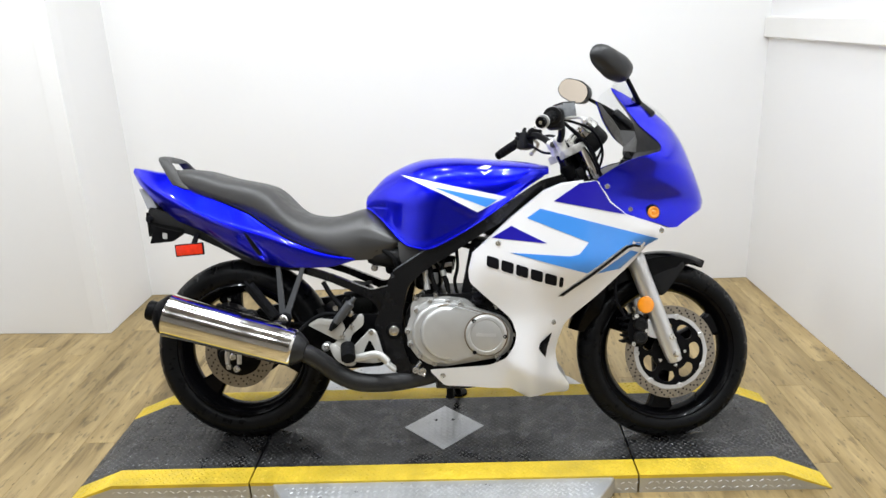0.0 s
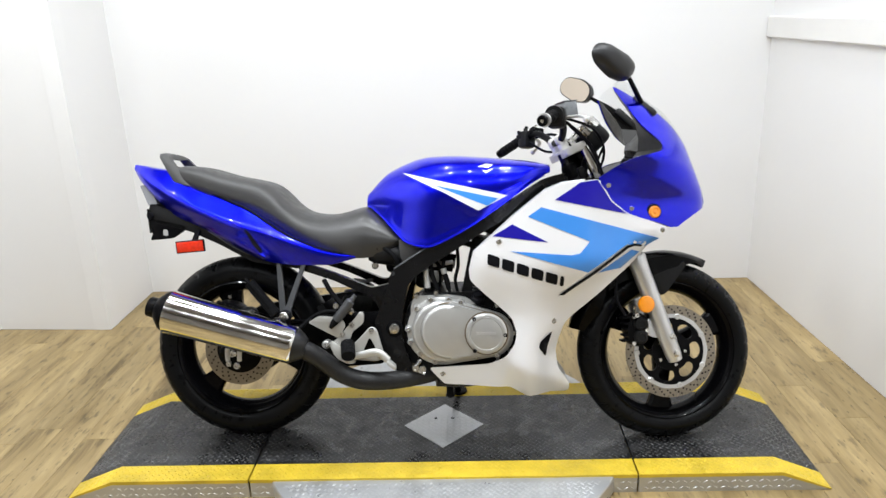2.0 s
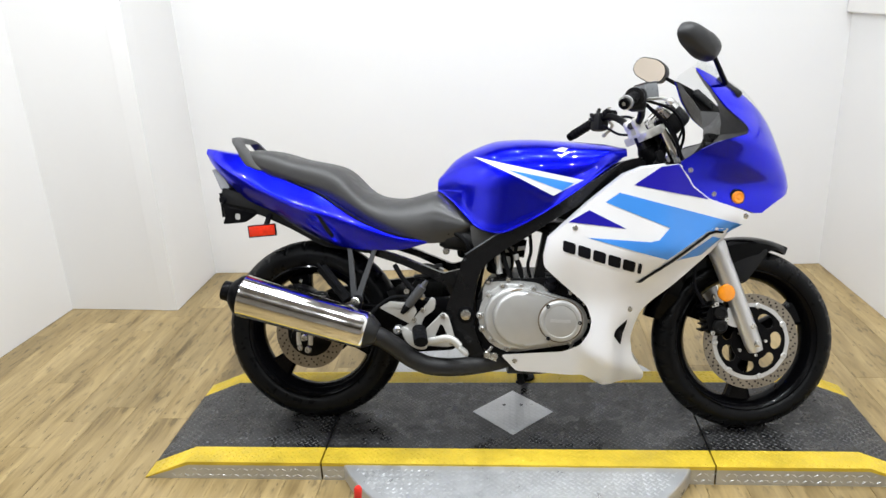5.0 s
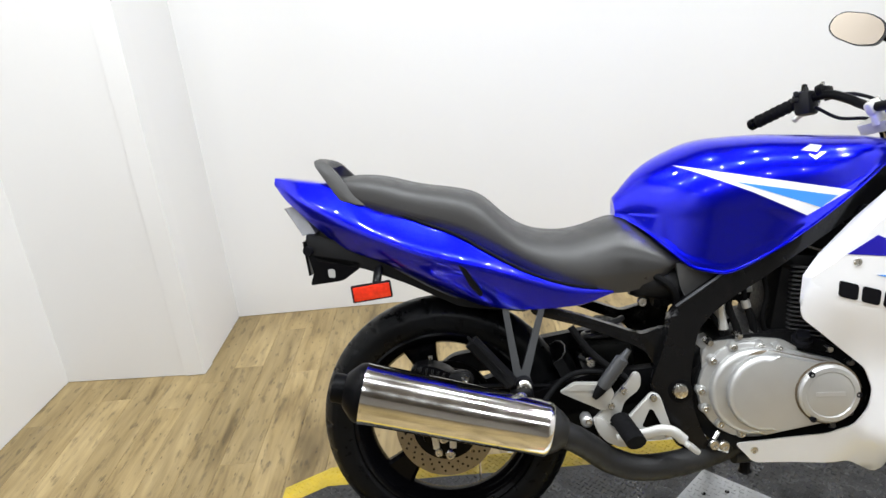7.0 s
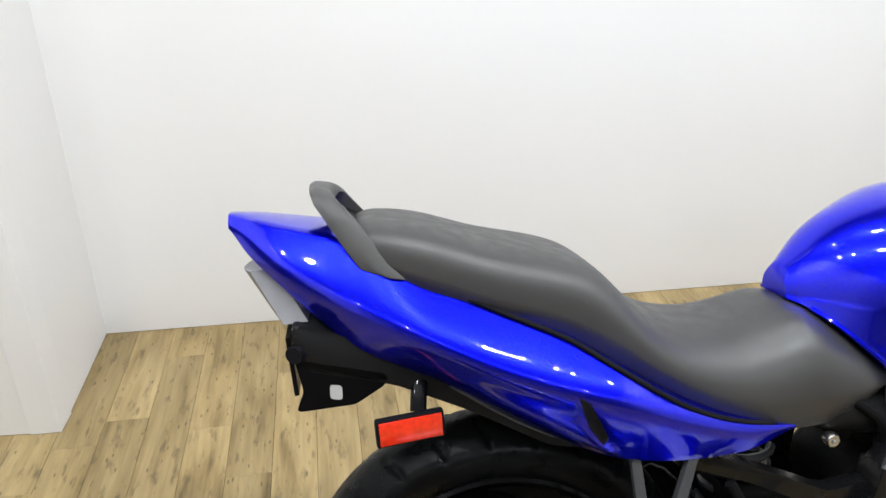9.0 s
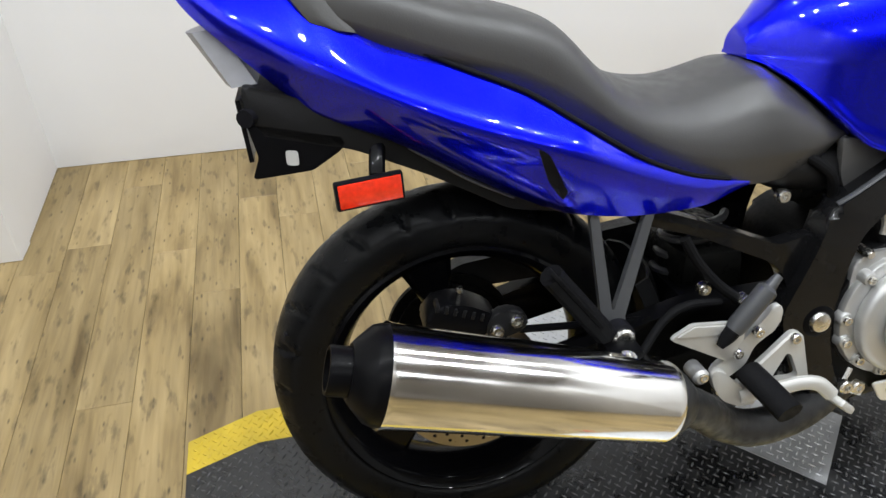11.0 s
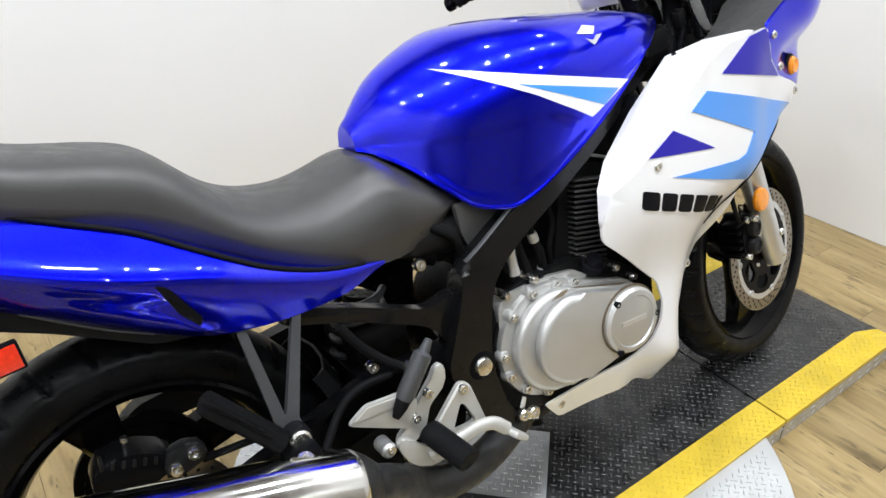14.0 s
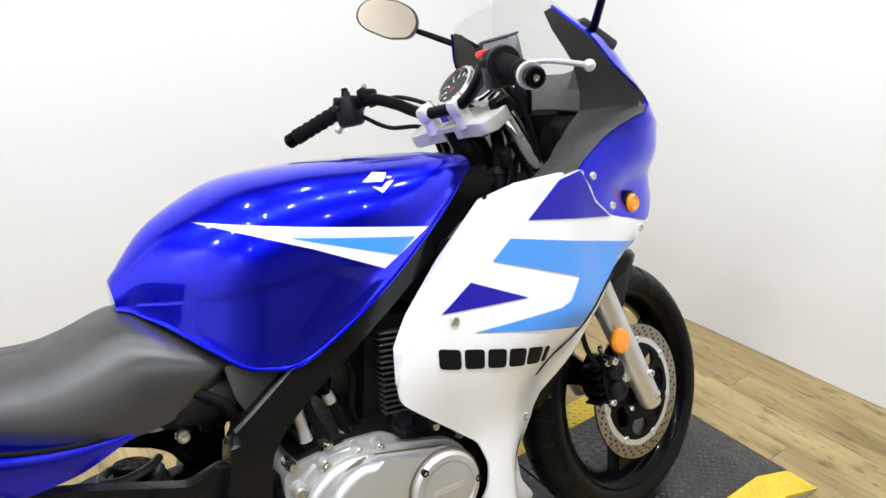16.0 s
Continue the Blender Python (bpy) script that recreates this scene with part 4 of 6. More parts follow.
    bm = bmesh.new()
    bmesh.ops.create_uvsphere(bm, u_segments=14, v_segments=10, radius=0.0095, matrix=Matrix.Translation(e))
    front("lever_ball", bm, "silver", "", bar)
front("kill_switch", box((0.998, -0.208, 1.040), (0.028, 0.026, 0.012), 0.005), "redplastic", "red kill switch", bar)
front("choke_stub", turned([(0, 0.006), (0.02, 0.006), (0.023, 0.004)], (1.0, 0.205, 1.03), (0.995, 0.20, 1.10), 12), "plastic", "", bar)
front("switch_stub", box((1.005, 0.222, 1.05), (0.011, 0.012, 0.024), 0.003, (0, 15, 10)), "black", "", bar)
res = front("brake_reservoir", box((1.045, -0.200, 1.040), (0.046, 0.05, 0.048), 0.007, (0, -8, 20)), "smoke", "smoky grey brake fluid reservoir")
front("reservoir_lid", box((1.0415, -0.200, 1.0635), (0.048, 0.052, 0.004), 0.0015, (0, -8, 20)), "graphite", "", res)
front("reservoir_neck", tube([(1.045, -0.198, 1.025), (1.03, -0.185, 1.015)], 0.012, 10), "black", "", res)

# cables
for pts in ([(1.03, 0.18, 1.015), (1.09, 0.15, 1.02), (1.14, 0.09, 0.97), (1.12, 0.04, 0.88), (1.02, 0.02, 0.78)],
            [(1.01, 0.19, 1.0), (1.06, 0.17, 0.965), (1.11, 0.11, 0.945), (1.10, 0.06, 0.85)],
            [(1.02, -0.185, 1.02), (1.10, -0.15, 0.975), (1.165, -0.125, 0.88), (1.17, -0.10, 0.80), (1.12, -0.08, 0.72)],
            [(1.03, -0.20, 1.02), (1.14, -0.15, 0.99), (1.19, -0.09, 0.92), (1.16, -0.04, 0.82)],
            [(1.18, 0.02, 0.96), (1.15, 0.0, 0.90), (1.12, -0.02, 0.80), (1.16, 0.0, 0.70)]):
    front("control_cable", tube(pts, 0.0045, 8), "ink")

# wiring and the ignition switch round the steering head
loom = front("wiring_loom", tube([(1.16, -0.03, 0.94), (1.135, -0.055, 0.88), (1.11, -0.06, 0.80), (1.08, -0.05, 0.72)], (0.012, 0.014), 12), "ink", "taped black wiring loom")
for k, (y, x) in enumerate(((-0.082, 1.120), (-0.070, 1.150), (0.05, 1.135), (0.075, 1.115))):
    front("wire", tube([(x + 0.05, y * 0.8, 0.95), (x + 0.02, y, 0.90 - 0.01 * k), (x, y * 1.05, 0.83), (x - 0.035, y * 0.8, 0.745)], 0.0038, 8), "ink", "", loom)
front("loom_clip", turned([(-0.008, 0.015), (-0.007, 0.0165), (0.007, 0.0165), (0.008, 0.015)], (1.122, -0.058, 0.84), (1.11, -0.06, 0.80), 14), "plastic", "", loom)
front("plug", box((1.118, -0.085, 0.865), (0.022, 0.018, 0.034), 0.004, (8, -20, 0)), "plastic", "", loom)
front("plug", box((1.142, -0.070, 0.835), (0.018, 0.016, 0.028), 0.004, (0, 12, 10)), "plastic", "", loom)
front("steering_head_tube", turned([(-0.11, 0.030), (-0.10, 0.034), (-0.03, 0.034), (-0.02, 0.030), (0.012, 0.030)], HEAD, HEAD + RAKE, 24), "frame", "black steering head")
front("ignition_switch", turned([(-0.055, 0.020), (-0.052, 0.024), (0.0, 0.024), (0.004, 0.020), (0.004, 0.008), (0.002, 0.002)], (1.128, 0.0, 0.962), (1.115, 0.0, 1.0), 20), "plastic", "black ignition switch")

# instruments
G = Vector((-0.72, 0, 0.69)).normalized()
for y, rad in ((0.055, 0.047), (-0.055, 0.047)):
    c = Vector((1.142, y, 1.008))
    dial = on("gauge", turned([(-0.078, 0.034), (-0.072, 0.042), (-0.058, 0.046), (-0.01, rad), (0.0, rad + 0.001)], c, c + G, 32), "plastic", "round instrument in black housing")
    on("bezel", turned([(-0.024, rad), (-0.022, rad + 0.003), (-0.004, rad + 0.003), (-0.002, rad + 0.0015), (0.0, rad + 0.0015), (0.002, rad + 0.003), (0.008, rad + 0.0035), (0.012, rad), (0.012, rad - 0.006), (0.004, rad - 0.007), (0.0, rad - 0.007)], c, c + G, 40), "chrome", "chrome bezel", dial)
    on("dial_face", turned([(0.001, rad - 0.0072), (0.003, rad - 0.0072), (0.003, 0.001)], c, c + G, 32), "dial", "", dial)
    side, up = Vector((0, -1, 0)), Vector((0.69, 0, 0.72))
    marks = bmesh.new()
    for k in range(11):
        q = radians(225 - 27 * k)
        p = c + G * 0.0034 + (rad - 0.014) * (math.cos(q) * side + math.sin(q) * up)
        e = (math.cos(q) * side + math.sin(q) * up)
        n = G.cross(e)
        rings(marks, [[p + e * (s * 0.0045) + n * t for t in (-0.0011, 0.0011)] + [p + e * (s * 0.0045) + n * t + G * 0.0004 for t in (0.0011, -0.0011)] for s in (-1, 1)])
    on("dial_marks", marks, "dialmark", "", dial)
    on("needle", tube([c + G * 0.006 - side * 0.004, c + G * 0.006 + (side * -0.5 + up * -0.3) * 0.03 * (1 if y > 0 else 0.9)], 0.0014, 6), "redplastic", "red needle", dial)
on("gauge_bracket", box((1.17, 0, 0.968), (0.05, 0.16, 0.03), 0.008, (0, -46, 0)), "black")

# ---- bodywork ----
nose_x = curve((0.70, 0.763, 0.794, 0.84, 0.96, 1.053, 1.081, 1.10, 1.14, 1.20), (1.53, 1.529, 1.525, 1.507, 1.457, 1.394, 1.358, 1.334, 1.298, 1.235))
flare = curve((0.6, 0.85, 0.95, 1.05, 1.13, 1.2), (1.0, 1.0, 1.1, 1.03, 0.80, 0.6))
low_w = curve((0.60, 0.66, 0.75, 0.85, 0.92, 0.97, 1.03, 1.09), (0.188, 0.188, 0.188, 0.196, 0.209, 0.203, 0.168, 0.130))


def fairing_w(x, z):
    """Half width of the fairing at a place on its flank."""
    u = min(max((x - 0.9) / (nose_x(z) - 0.9), 0), 1)
    up = 0.26 * flare(z) * (1 - u ** (2.4 + 1.3 * smooth(0.68, 0.85, z))) ** 0.5 - 6.0 * max(0, 0.86 - x) ** 2
    bulge = smooth(1.20, 1.34, x) * (1 - u ** 6)
    crest = 0.895 - 0.28 * (x - 1.36)
    up += bulge * (0.046 * max(0.0, 1 - abs(z - crest) / 0.095) ** 1.15 - 0.026 * math.exp(-((z - 0.772) / 0.036) ** 2)) - 0.014 * smooth(1.12, 1.22, x) * (1 - smooth(0.78, 0.86, z))
    beyond = (x - 1.049) * 0.594 - (z - 0.496) * 0.805
    if beyond > 0:
        up -= smooth(0.44, 0.54, z) * (1 - smooth(0.64, 0.68, z)) * (0.8 * min(beyond, 0.055))
    low = low_w(x) - (0.43 + 0.42 * smooth(0.84, 0.94, x)) * max(0.0, 0.295 - 0.55 * max(0.0, x - 0.885) - z)
    low -= 0.058 * smooth(0.95, 1.04, x) * (1 - smooth(0.28, 0.42, z))
    s = smooth(0.40, 0.62, z)
    return low * (1 - s) + up * s


SIDE_OUTLINE = [(0.790, 0.634), (0.834, 0.672), (0.911, 0.742), (1.005, 0.816), (1.055, 0.835), (1.163, 0.846), (1.191, 0.803), (1.204, 0.781), (1.253, 0.743), (1.384, 0.697),
                (1.347, 0.673), (1.286, 0.600), (1.196, 0.516), (1.106, 0.435), (1.069, 0.399), (1.052, 0.351), (1.044, 0.309), (1.052, 0.247), (1.091, 0.190), (1.088, 0.160), (0.951, 0.162),
                (0.899, 0.197), (0.689, 0.208), (0.643, 0.265), (0.789, 0.276), (0.834, 0.281), (0.885, 0.305), (0.912, 0.345), (0.919, 0.383), (0.904, 0.429), (0.778, 0.546), (0.775, 0.576)]
for s in (-1, 1):
    fairing = on("side_fairing", panel(rounded(SIDE_OUTLINE, 0.012, 3), fairing_w, 0.005, 0, s), "white", "pearl white side fairing", angle=50)
    # upper rear edge folded in towards the frame
    LIP = [(0.775, 0.576, 0.775, 0.578, 0.208), (0.790, 0.634, 0.788, 0.632, 0.196), (0.834, 0.672, 0.831, 0.669, 0.170), (0.911, 0.742, 0.911, 0.740, 0.160), (1.005, 0.816, 1.010, 0.818, 0.157), (1.055, 0.835, 1.060, 0.838, 0.200), (1.120, 0.842, 1.122, 0.844, 0.245)]
    rows = []
    for k in range(37):
        i, t = min(k // 6, 5), k / 6 - min(k // 6, 5)
        p, q = LIP[i], LIP[i + 1]
        x, z, lx, lz, lw = (a + (b - a) * t for a, b in zip(p, q))
        w = fairing_w(x, z)
        rows.append([(x, s * (w - 0.0005), z), (x + 0.3 * (lx - x), s * (w * 0.62 + lw * 0.38 + 0.006), z + 0.3 * (lz - z) + 0.003), (lx, s * lw, lz + 0.003), (lx + 0.002, s * lw, lz), (x + 0.004, s * (w * 0.62 + lw * 0.38), z - 0.004), (x + 0.004, s * (w - 0.006), z - 0.006)])
    on("folded_edge", rings(bmesh.new(), rows), "white", "", fairing, 50)
    # bands and wedges of the stripe design
    LIGHT = [(0.994, 0.766), (1.357, 0.664), (1.314, 0.640), (1.251, 0.650), (1.133, 0.568), (0.903, 0.637), (1.082, 0.622), (1.107, 0.627), (1.137, 0.662), (0.954, 0.739)]
    on("light_blue_stripe", panel(LIGHT, fairing_w, 0.0018, 0.0014, s, 0.015), "sky", "light blue stripe", fairing, 50)
    on("light_blue_stripe", panel([(1.268, 0.632), (1.296, 0.624), (1.239, 0.575), (1.163, 0.564)], fairing_w, 0.0018, 0.0014, s, 0.015), "sky", "light blue stripe", fairing, 50)
    on("blue_wedge", panel([(1.034, 0.787), (1.109, 0.837), (1.159, 0.8435), (1.187, 0.801), (1.2005, 0.779), (1.249, 0.7415)], fairing_w, 0.0018, 0.0014, s, 0.015), "violet", "deep blue wedge", fairing, 50)
    on("blue_wedge", panel([(0.849, 0.683), (0.908, 0.717), (1.013, 0.662)], fairing_w, 0.0018, 0.0014, s, 0.015), "violet", "deep blue wedge", fairing, 50)
    on("fairing_groove", panel([(1.049, 0.496), (1.251, 0.645), (1.275, 0.651), (1.303, 0.645), (1.301, 0.639), (1.276, 0.643), (1.257, 0.638), (1.064, 0.494)], fairing_w, 0.003, 0.0022, s, 0.012), "ink", "black groove", fairing, 50)
    # the opening's dark inside is a black panel laid on the surface
    on("fairing_vent", panel(rounded([(1.031, 0.377), (0.992, 0.348), (0.987, 0.330), (1.011, 0.292), (1.016, 0.325)], 0.006), fairing_w, 0.0012, 0.0010, s), "ink", "flat black panel painting the shaded vent opening", fairing, 50)
    # six slanted dark blocks stand for the maker's word
    for k in range(6):
        t0, t1 = k / 6 + 0.008, (k + 1) / 6 - (0.045 if k < 4 else 0.028)
        if k == 5:
            t0, t1 = 0.935, 0.985
        elif k == 4:
            t0, t1 = 0.745, 0.90
        else:
            t0, t1 = k * 0.187, k * 0.187 + 0.155
        px = lambda t: 0.834 + 0.232 * t
        hi = lambda t: 0.631 - 0.076 * t
        lo = lambda t: 0.598 - 0.076 * t
        block = [(px(t0), hi(t0)), (px(t1), hi(t1)), (px(t1) - 0.002, lo(t1)), (px(t0) - 0.002, lo(t0))]
        on("marking_block", panel(rounded(block, 0.006, 2), fairing_w, 0.0022, 0.0018, s, 0.012), "ink", "plain black marking", fairing, 50)
    for x, z in ((0.868, 0.666), (1.035, 0.411), (1.363, 0.690), (0.686, 0.245)):
        on("fairing_bolt", bolt((x, s * fairing_w(x, z), z), 0.0085, (0, s, 0), 0.004), "steel", "", fairing)
    on("flange_bolt", bolt((1.016, s * 0.172, 0.8225), 0.005, (-0.3, s * 0.4, 0.85), 0.003), "ink", "", fairing)

# upper cowl, one shell round the nose
left_x = curve((0.69, 0.70, 0.743, 0.781, 0.803, 0.846, 0.863, 0.904, 0.93, 1.006, 1.06, 1.125), (1.40, 1.384, 1.253, 1.204, 1.191, 1.163, 1.185, 1.262, 1.352, 1.285, 1.25, 1.217))
right_x = curve((0.69, 0.70, 0.73, 0.763, 0.8), (1.41, 1.42, 1.47, 1.5285, 1.5285))
horn_x = curve((0.92, 0.95, 1.0, 1.05, 1.10, 1.122), (1.475, 1.452, 1.405, 1.338, 1.262, 1.222))


def horn_angle(z):
    """Where the cowl ends and the screen begins at this height."""
    return math.asin(min(1, (horn_x(z) - 0.9) / (nose_x(z) - 0.9))) if z > 0.92 else math.pi / 2


bm = bmesh.new()
for s in (-1, 1):
    rows_o, rows_i = [], []
    zs = [0.697 + (1.122 - 0.697) * i / 56 for i in range(57)]
    for z in zs:
        nx = nose_x(z)
        a0 = math.asin(min(1, (left_x(z) - 0.9) / (nx - 0.9)))
        a1 = math.asin(min(1, min(right_x(z), nx) / 1.0 - 0.9) / (nx - 0.9)) if z < 0.763 else max(a0 + 0.004, horn_angle(z))
        ro, ri = [], []
        for j in range(25):
            a = a0 + (a1 - a0) * j / 24
            x = 0.9 + (nx - 0.9) * math.sin(a)
            w = fairing_w(x, z) if z > 0.62 else 0
            ro.append(bm.verts.new((x, s * w, z)))
            ri.append(bm.verts.new((x - 0.004 * math.sin(a), s * max(0, w - 0.004), z)))
        rows_o.append(ro)
        rows_i.append(ri)
    n = len(rows_o)
    for rows in (rows_o, rows_i):
        for a, b in zip(rows, rows[1:]):
            for j in range(24):
                bm.faces.new((a[j], a[j + 1], b[j + 1], b[j]))
    for i in range(n - 1):
        for j in (0, 24):
            bm.faces.new((rows_o[i][j], rows_o[i + 1][j], rows_i[i + 1][j], rows_i[i][j]))
    for i in (0, n - 1):
        for j in range(24):
            bm.faces.new((rows_o[i][j], rows_o[i][j + 1], rows_i[i][j + 1], rows_i[i][j]))
bmesh.ops.remove_doubles(bm, verts=bm.verts[:], dist=0.0004)
lining = bm.copy()
for v in lining.verts:
    v.co.y *= 0.955
    k = min(1, max(0, (v.co.x - 1.2) / 0.2))
    v.co.x += 0.006 - 0.014 * k
cowl = on("upper_cowl", bm, "blue", "blue metallic upper fairing", angle=60)
on("cowl_lining", lining, "inner", "dark grey inner lining", cowl, 60)
for s in (-1, 1):
    for x, z in ((1.191, 0.827), (1.264, 0.757)):
        on("cowl_bolt", bolt((x, s * fairing_w(x, z), z), 0.0075, (0, s, 0), 0.004), "steel", "", cowl)
    w = fairing_w(1.336, 0.745)
    sig = on("turn_signal", turned([(-0.02, 0.024), (0.001, 0.024), (0.004, 0.020)], (1.336, s * w, 0.745), (1.36, s * (w + 0.1), 0.745), 28), "ink", "", cowl)
    on("signal_lens", turned([(0.001, 0.019), (0.007, 0.0185), (0.012, 0.014), (0.009, 0.008), (0.012, 0.002)], (1.336, s * w, 0.745), (1.36, s * (w + 0.1), 0.745), 28), "amber", "amber lens", sig)
    # inner panels between the cowl's rim and the instruments
    bm = bmesh.new()
    for zs, reach in (((1.12, 1.09, 1.06, 1.03, 1.0, 0.965, 0.93), ((1.224, 0.135, 1.116), (1.245, 0.126, 1.085), (1.268, 0.122, 1.055), (1.290, 0.122, 1.020), (1.298, 0.120, 0.992), (1.302, 0.117, 0.965), (1.300, 0.112, 0.930))),
                      ((0.93, 0.915, 0.90, 0.88, 0.863, 0.85, 0.8405, 0.834), ((1.300, 0.112, 0.930), (1.286, 0.092, 0.905), (1.262, 0.082, 0.878), (1.228, 0.094, 0.852), (1.165, 0.122, 0.832), (1.130, 0.126, 0.822), (1.100, 0.126, 0.816), (1.06, 0.126, 0.812)))):
        rim_x = lambda z: left_x(z) + 0.001 if z > 0.846 else 1.163 - 9.0 * (0.846 - z)
        ra = [Vector((rim_x(z), s * (fairing_w(rim_x(z), z) - 0.003), z)) for z in zs]
        rb = [Vector((x, s * y, z)) for x, y, z in reach]
        back = Vector((0.004, s * 0.002, -0.003))
        va, vb, wa, wb = ([bm.verts.new(p) for p in row] for row in (ra, rb, [p + back for p in ra], [p + back for p in rb]))
        for i in range(len(ra) - 1):
            bm.faces.new((va[i], va[i + 1], vb[i + 1], vb[i]))
            bm.faces.new((wa[i], wb[i], wb[i + 1], wa[i + 1]))
            bm.faces.new((vb[i], vb[i + 1], wb[i + 1], wb[i]))
    on("dash_panel", bm, "inner", "dark grey plastic inner panel", cowl, 25)
    on("panel_clip", bolt((1.358, s * 0.199, 0.924), 0.008, (-0.6, s * -0.6, 0.5), 0.003), "ink", "", cowl)
bm = bmesh.new()
shelf = [[(1.300, -0.112, 0.930), (1.302, -0.117, 0.965), (1.290, -0.122, 1.020)], [(1.288, -0.06, 0.938), (1.312, -0.07, 0.975), (1.345, -0.080, 1.010)], [(1.284, 0.0, 0.942), (1.316, 0.0, 0.975), (1.372, 0.0, 1.002)],
         [(1.288, 0.06, 0.938), (1.312, 0.07, 0.975), (1.345, 0.080, 1.010)], [(1.300, 0.112, 0.930), (1.302, 0.117, 0.965), (1.290, 0.122, 1.020)]]
rings(bm, [row + [(x + 0.003, y, z - 0.004) for x, y, z in row[::-1]] for row in shelf])
on("dash_shelf", bm, "inner", "dark grey plastic shelf under the screen", cowl)
# added black sheet, gives the hole below the shelf its shade
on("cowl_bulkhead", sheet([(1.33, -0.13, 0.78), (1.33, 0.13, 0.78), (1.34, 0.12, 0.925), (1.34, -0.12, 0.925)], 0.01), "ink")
lampback = on("headlight_shell", turned([(0, 0.075), (0.03, 0.07), (0.05, 0.05), (0.055, 0.028), (0.08, 0.026)], (1.345, -0.062, 0.872), (1.20, -0.062, 0.90), 28), "plastic", "dark rear of the headlight")
on("bulb_cover", turned([(0, 0.024), (0.012, 0.024), (0.014, 0.016)], (1.270, -0.062, 0.886), (1.20, -0.062, 0.90), 20), "grip", "", lampback)

# clear screen, carrying the line of the cowl on between its two horns
loops = []
TOP = 1.172
for i in range(25):
    z = 0.93 + (TOP - 0.93) * i / 24
    if z <= 1.12:
        a0 = horn_angle(z)
    else:
        lo = horn_angle(1.12)
        a0 = lo + (math.pi / 2 - 0.05 - lo) * ((z - 1.12) / (TOP - 1.12)) ** 2.5
    row = []
    for j in range(25):
        v = -1 + 2 * j / 24
        a = math.pi / 2 - (math.pi / 2 - a0) * abs(v)
        x = 0.9 + (nose_x(z) - 0.9) * math.sin(a)
        row.append(Vector((x + 0.002, math.copysign(fairing_w(x, z), v) if v else 0.0, z)))
    loops.append(row + [p + Vector((-0.0025, 0, -0.0015)) for p in row[::-1]])
screen = on("windscreen", rings(bmesh.new(), loops), "clear", "clear acrylic windscreen", angle=60)
screen.visible_shadow = False

# mirrors
MIRROR = [(-0.083, 0.0), (-0.077, 0.030), (-0.052, 0.048), (0.015, 0.047), (0.055, 0.030), (0.068, 0.0), (0.052, -0.034), (0.0, -0.040), (-0.062, -0.022)]
for s in (-1, 1):
    axis = Vector((-0.63, s * -0.72, 0.13)).normalized()
    across = Vector((0.74, s * -0.60, -0.26))
    across = (across - axis * across.dot(axis)).normalized()
    high = axis.cross(across)
    if high.z < 0:
        high = -high
    c = Vector((1.164, s * 0.322, 1.178))
    if s < 0:
        c += across * 0.028 - high * 0.006 + Vector((0.012, 0, 0))
    edge = rounded(MIRROR if s > 0 else [(u * 1.12 + (0.012 if v > 0.02 else 0.0) * (u > 0), v * 0.92) for u, v in MIRROR], 0.016, 4)
    loops = []
    for depth, k in ((0.004, 1.0), (-0.004, 1.0), (-0.016, 0.95), (-0.028, 0.82), (-0.036, 0.60), (-0.040, 0.3), (-0.041, 0.05)):
        loops.append([c + axis * depth + across * (u * k + 0.016 * (1 - k)) + high * (v * k) for u, v in edge])
    mir = on("mirror", rings(bmesh.new(), loops), "shell", "black plastic rear-view mirror", angle=50)
    gl = [[c + axis * (d + 0.07 * v) + across * (u * 0.93) + high * (v * 0.92) for u, v in edge] for d in (0.003, 0.0082)]
    on("mirror_glass", rings(bmesh.new(), gl), "mirror", "mirror glass", mir)
    foot = c + across * 0.058 - high * 0.012 - axis * 0.016
    base = Vector((1.305, s * 0.165, 1.066))
    on("mirror_stalk", tube([foot, foot.lerp(base, 0.15), foot.lerp(base, 0.55), base], (0.006, 0.008), 12), "black", "", mir)
    on("mirror_foot", box(base + Vector((0.004, s * 0.002, -0.005)), (0.085, 0.034, 0.026), 0.008, (0, 40, s * 14)), "shell", "", mir)

# ---- tank ----
TANK = {"x": (0.435, 0.46, 0.511, 0.57, 0.637, 0.72, 0.815, 0.9, 0.983, 1.03),
        "top": (0.797, 0.848, 0.888, 0.915, 0.934, 0.935, 0.928, 0.920, 0.911, 0.897),
        "bot": (0.775, 0.764, 0.724, 0.664, 0.645, 0.676, 0.731, 0.790, 0.848, 0.874),
        "w": (0.020, 0.052, 0.098, 0.138, 0.165, 0.178, 0.183, 0.178, 0.157, 0.11),
        "mid": (0.78, 0.778, 0.775, 0.775, 0.78, 0.785, 0.79, 0.815, 0.858, 0.875),
        "wb": (0.022, 0.056, 0.104, 0.142, 0.162, 0.169, 0.170, 0.164, 0.146, 0.10)}
TK = {k: soft(curve(TANK["x"], v), 0.045 if k != "bot" else 0.012) for k, v in TANK.items() if k != "x"}


def tank_power(x):
    """How square the tank's shoulders are: round at the seat, fuller ahead."""
    return 2.0 + 1.2 * smooth(0.52, 0.80, x)


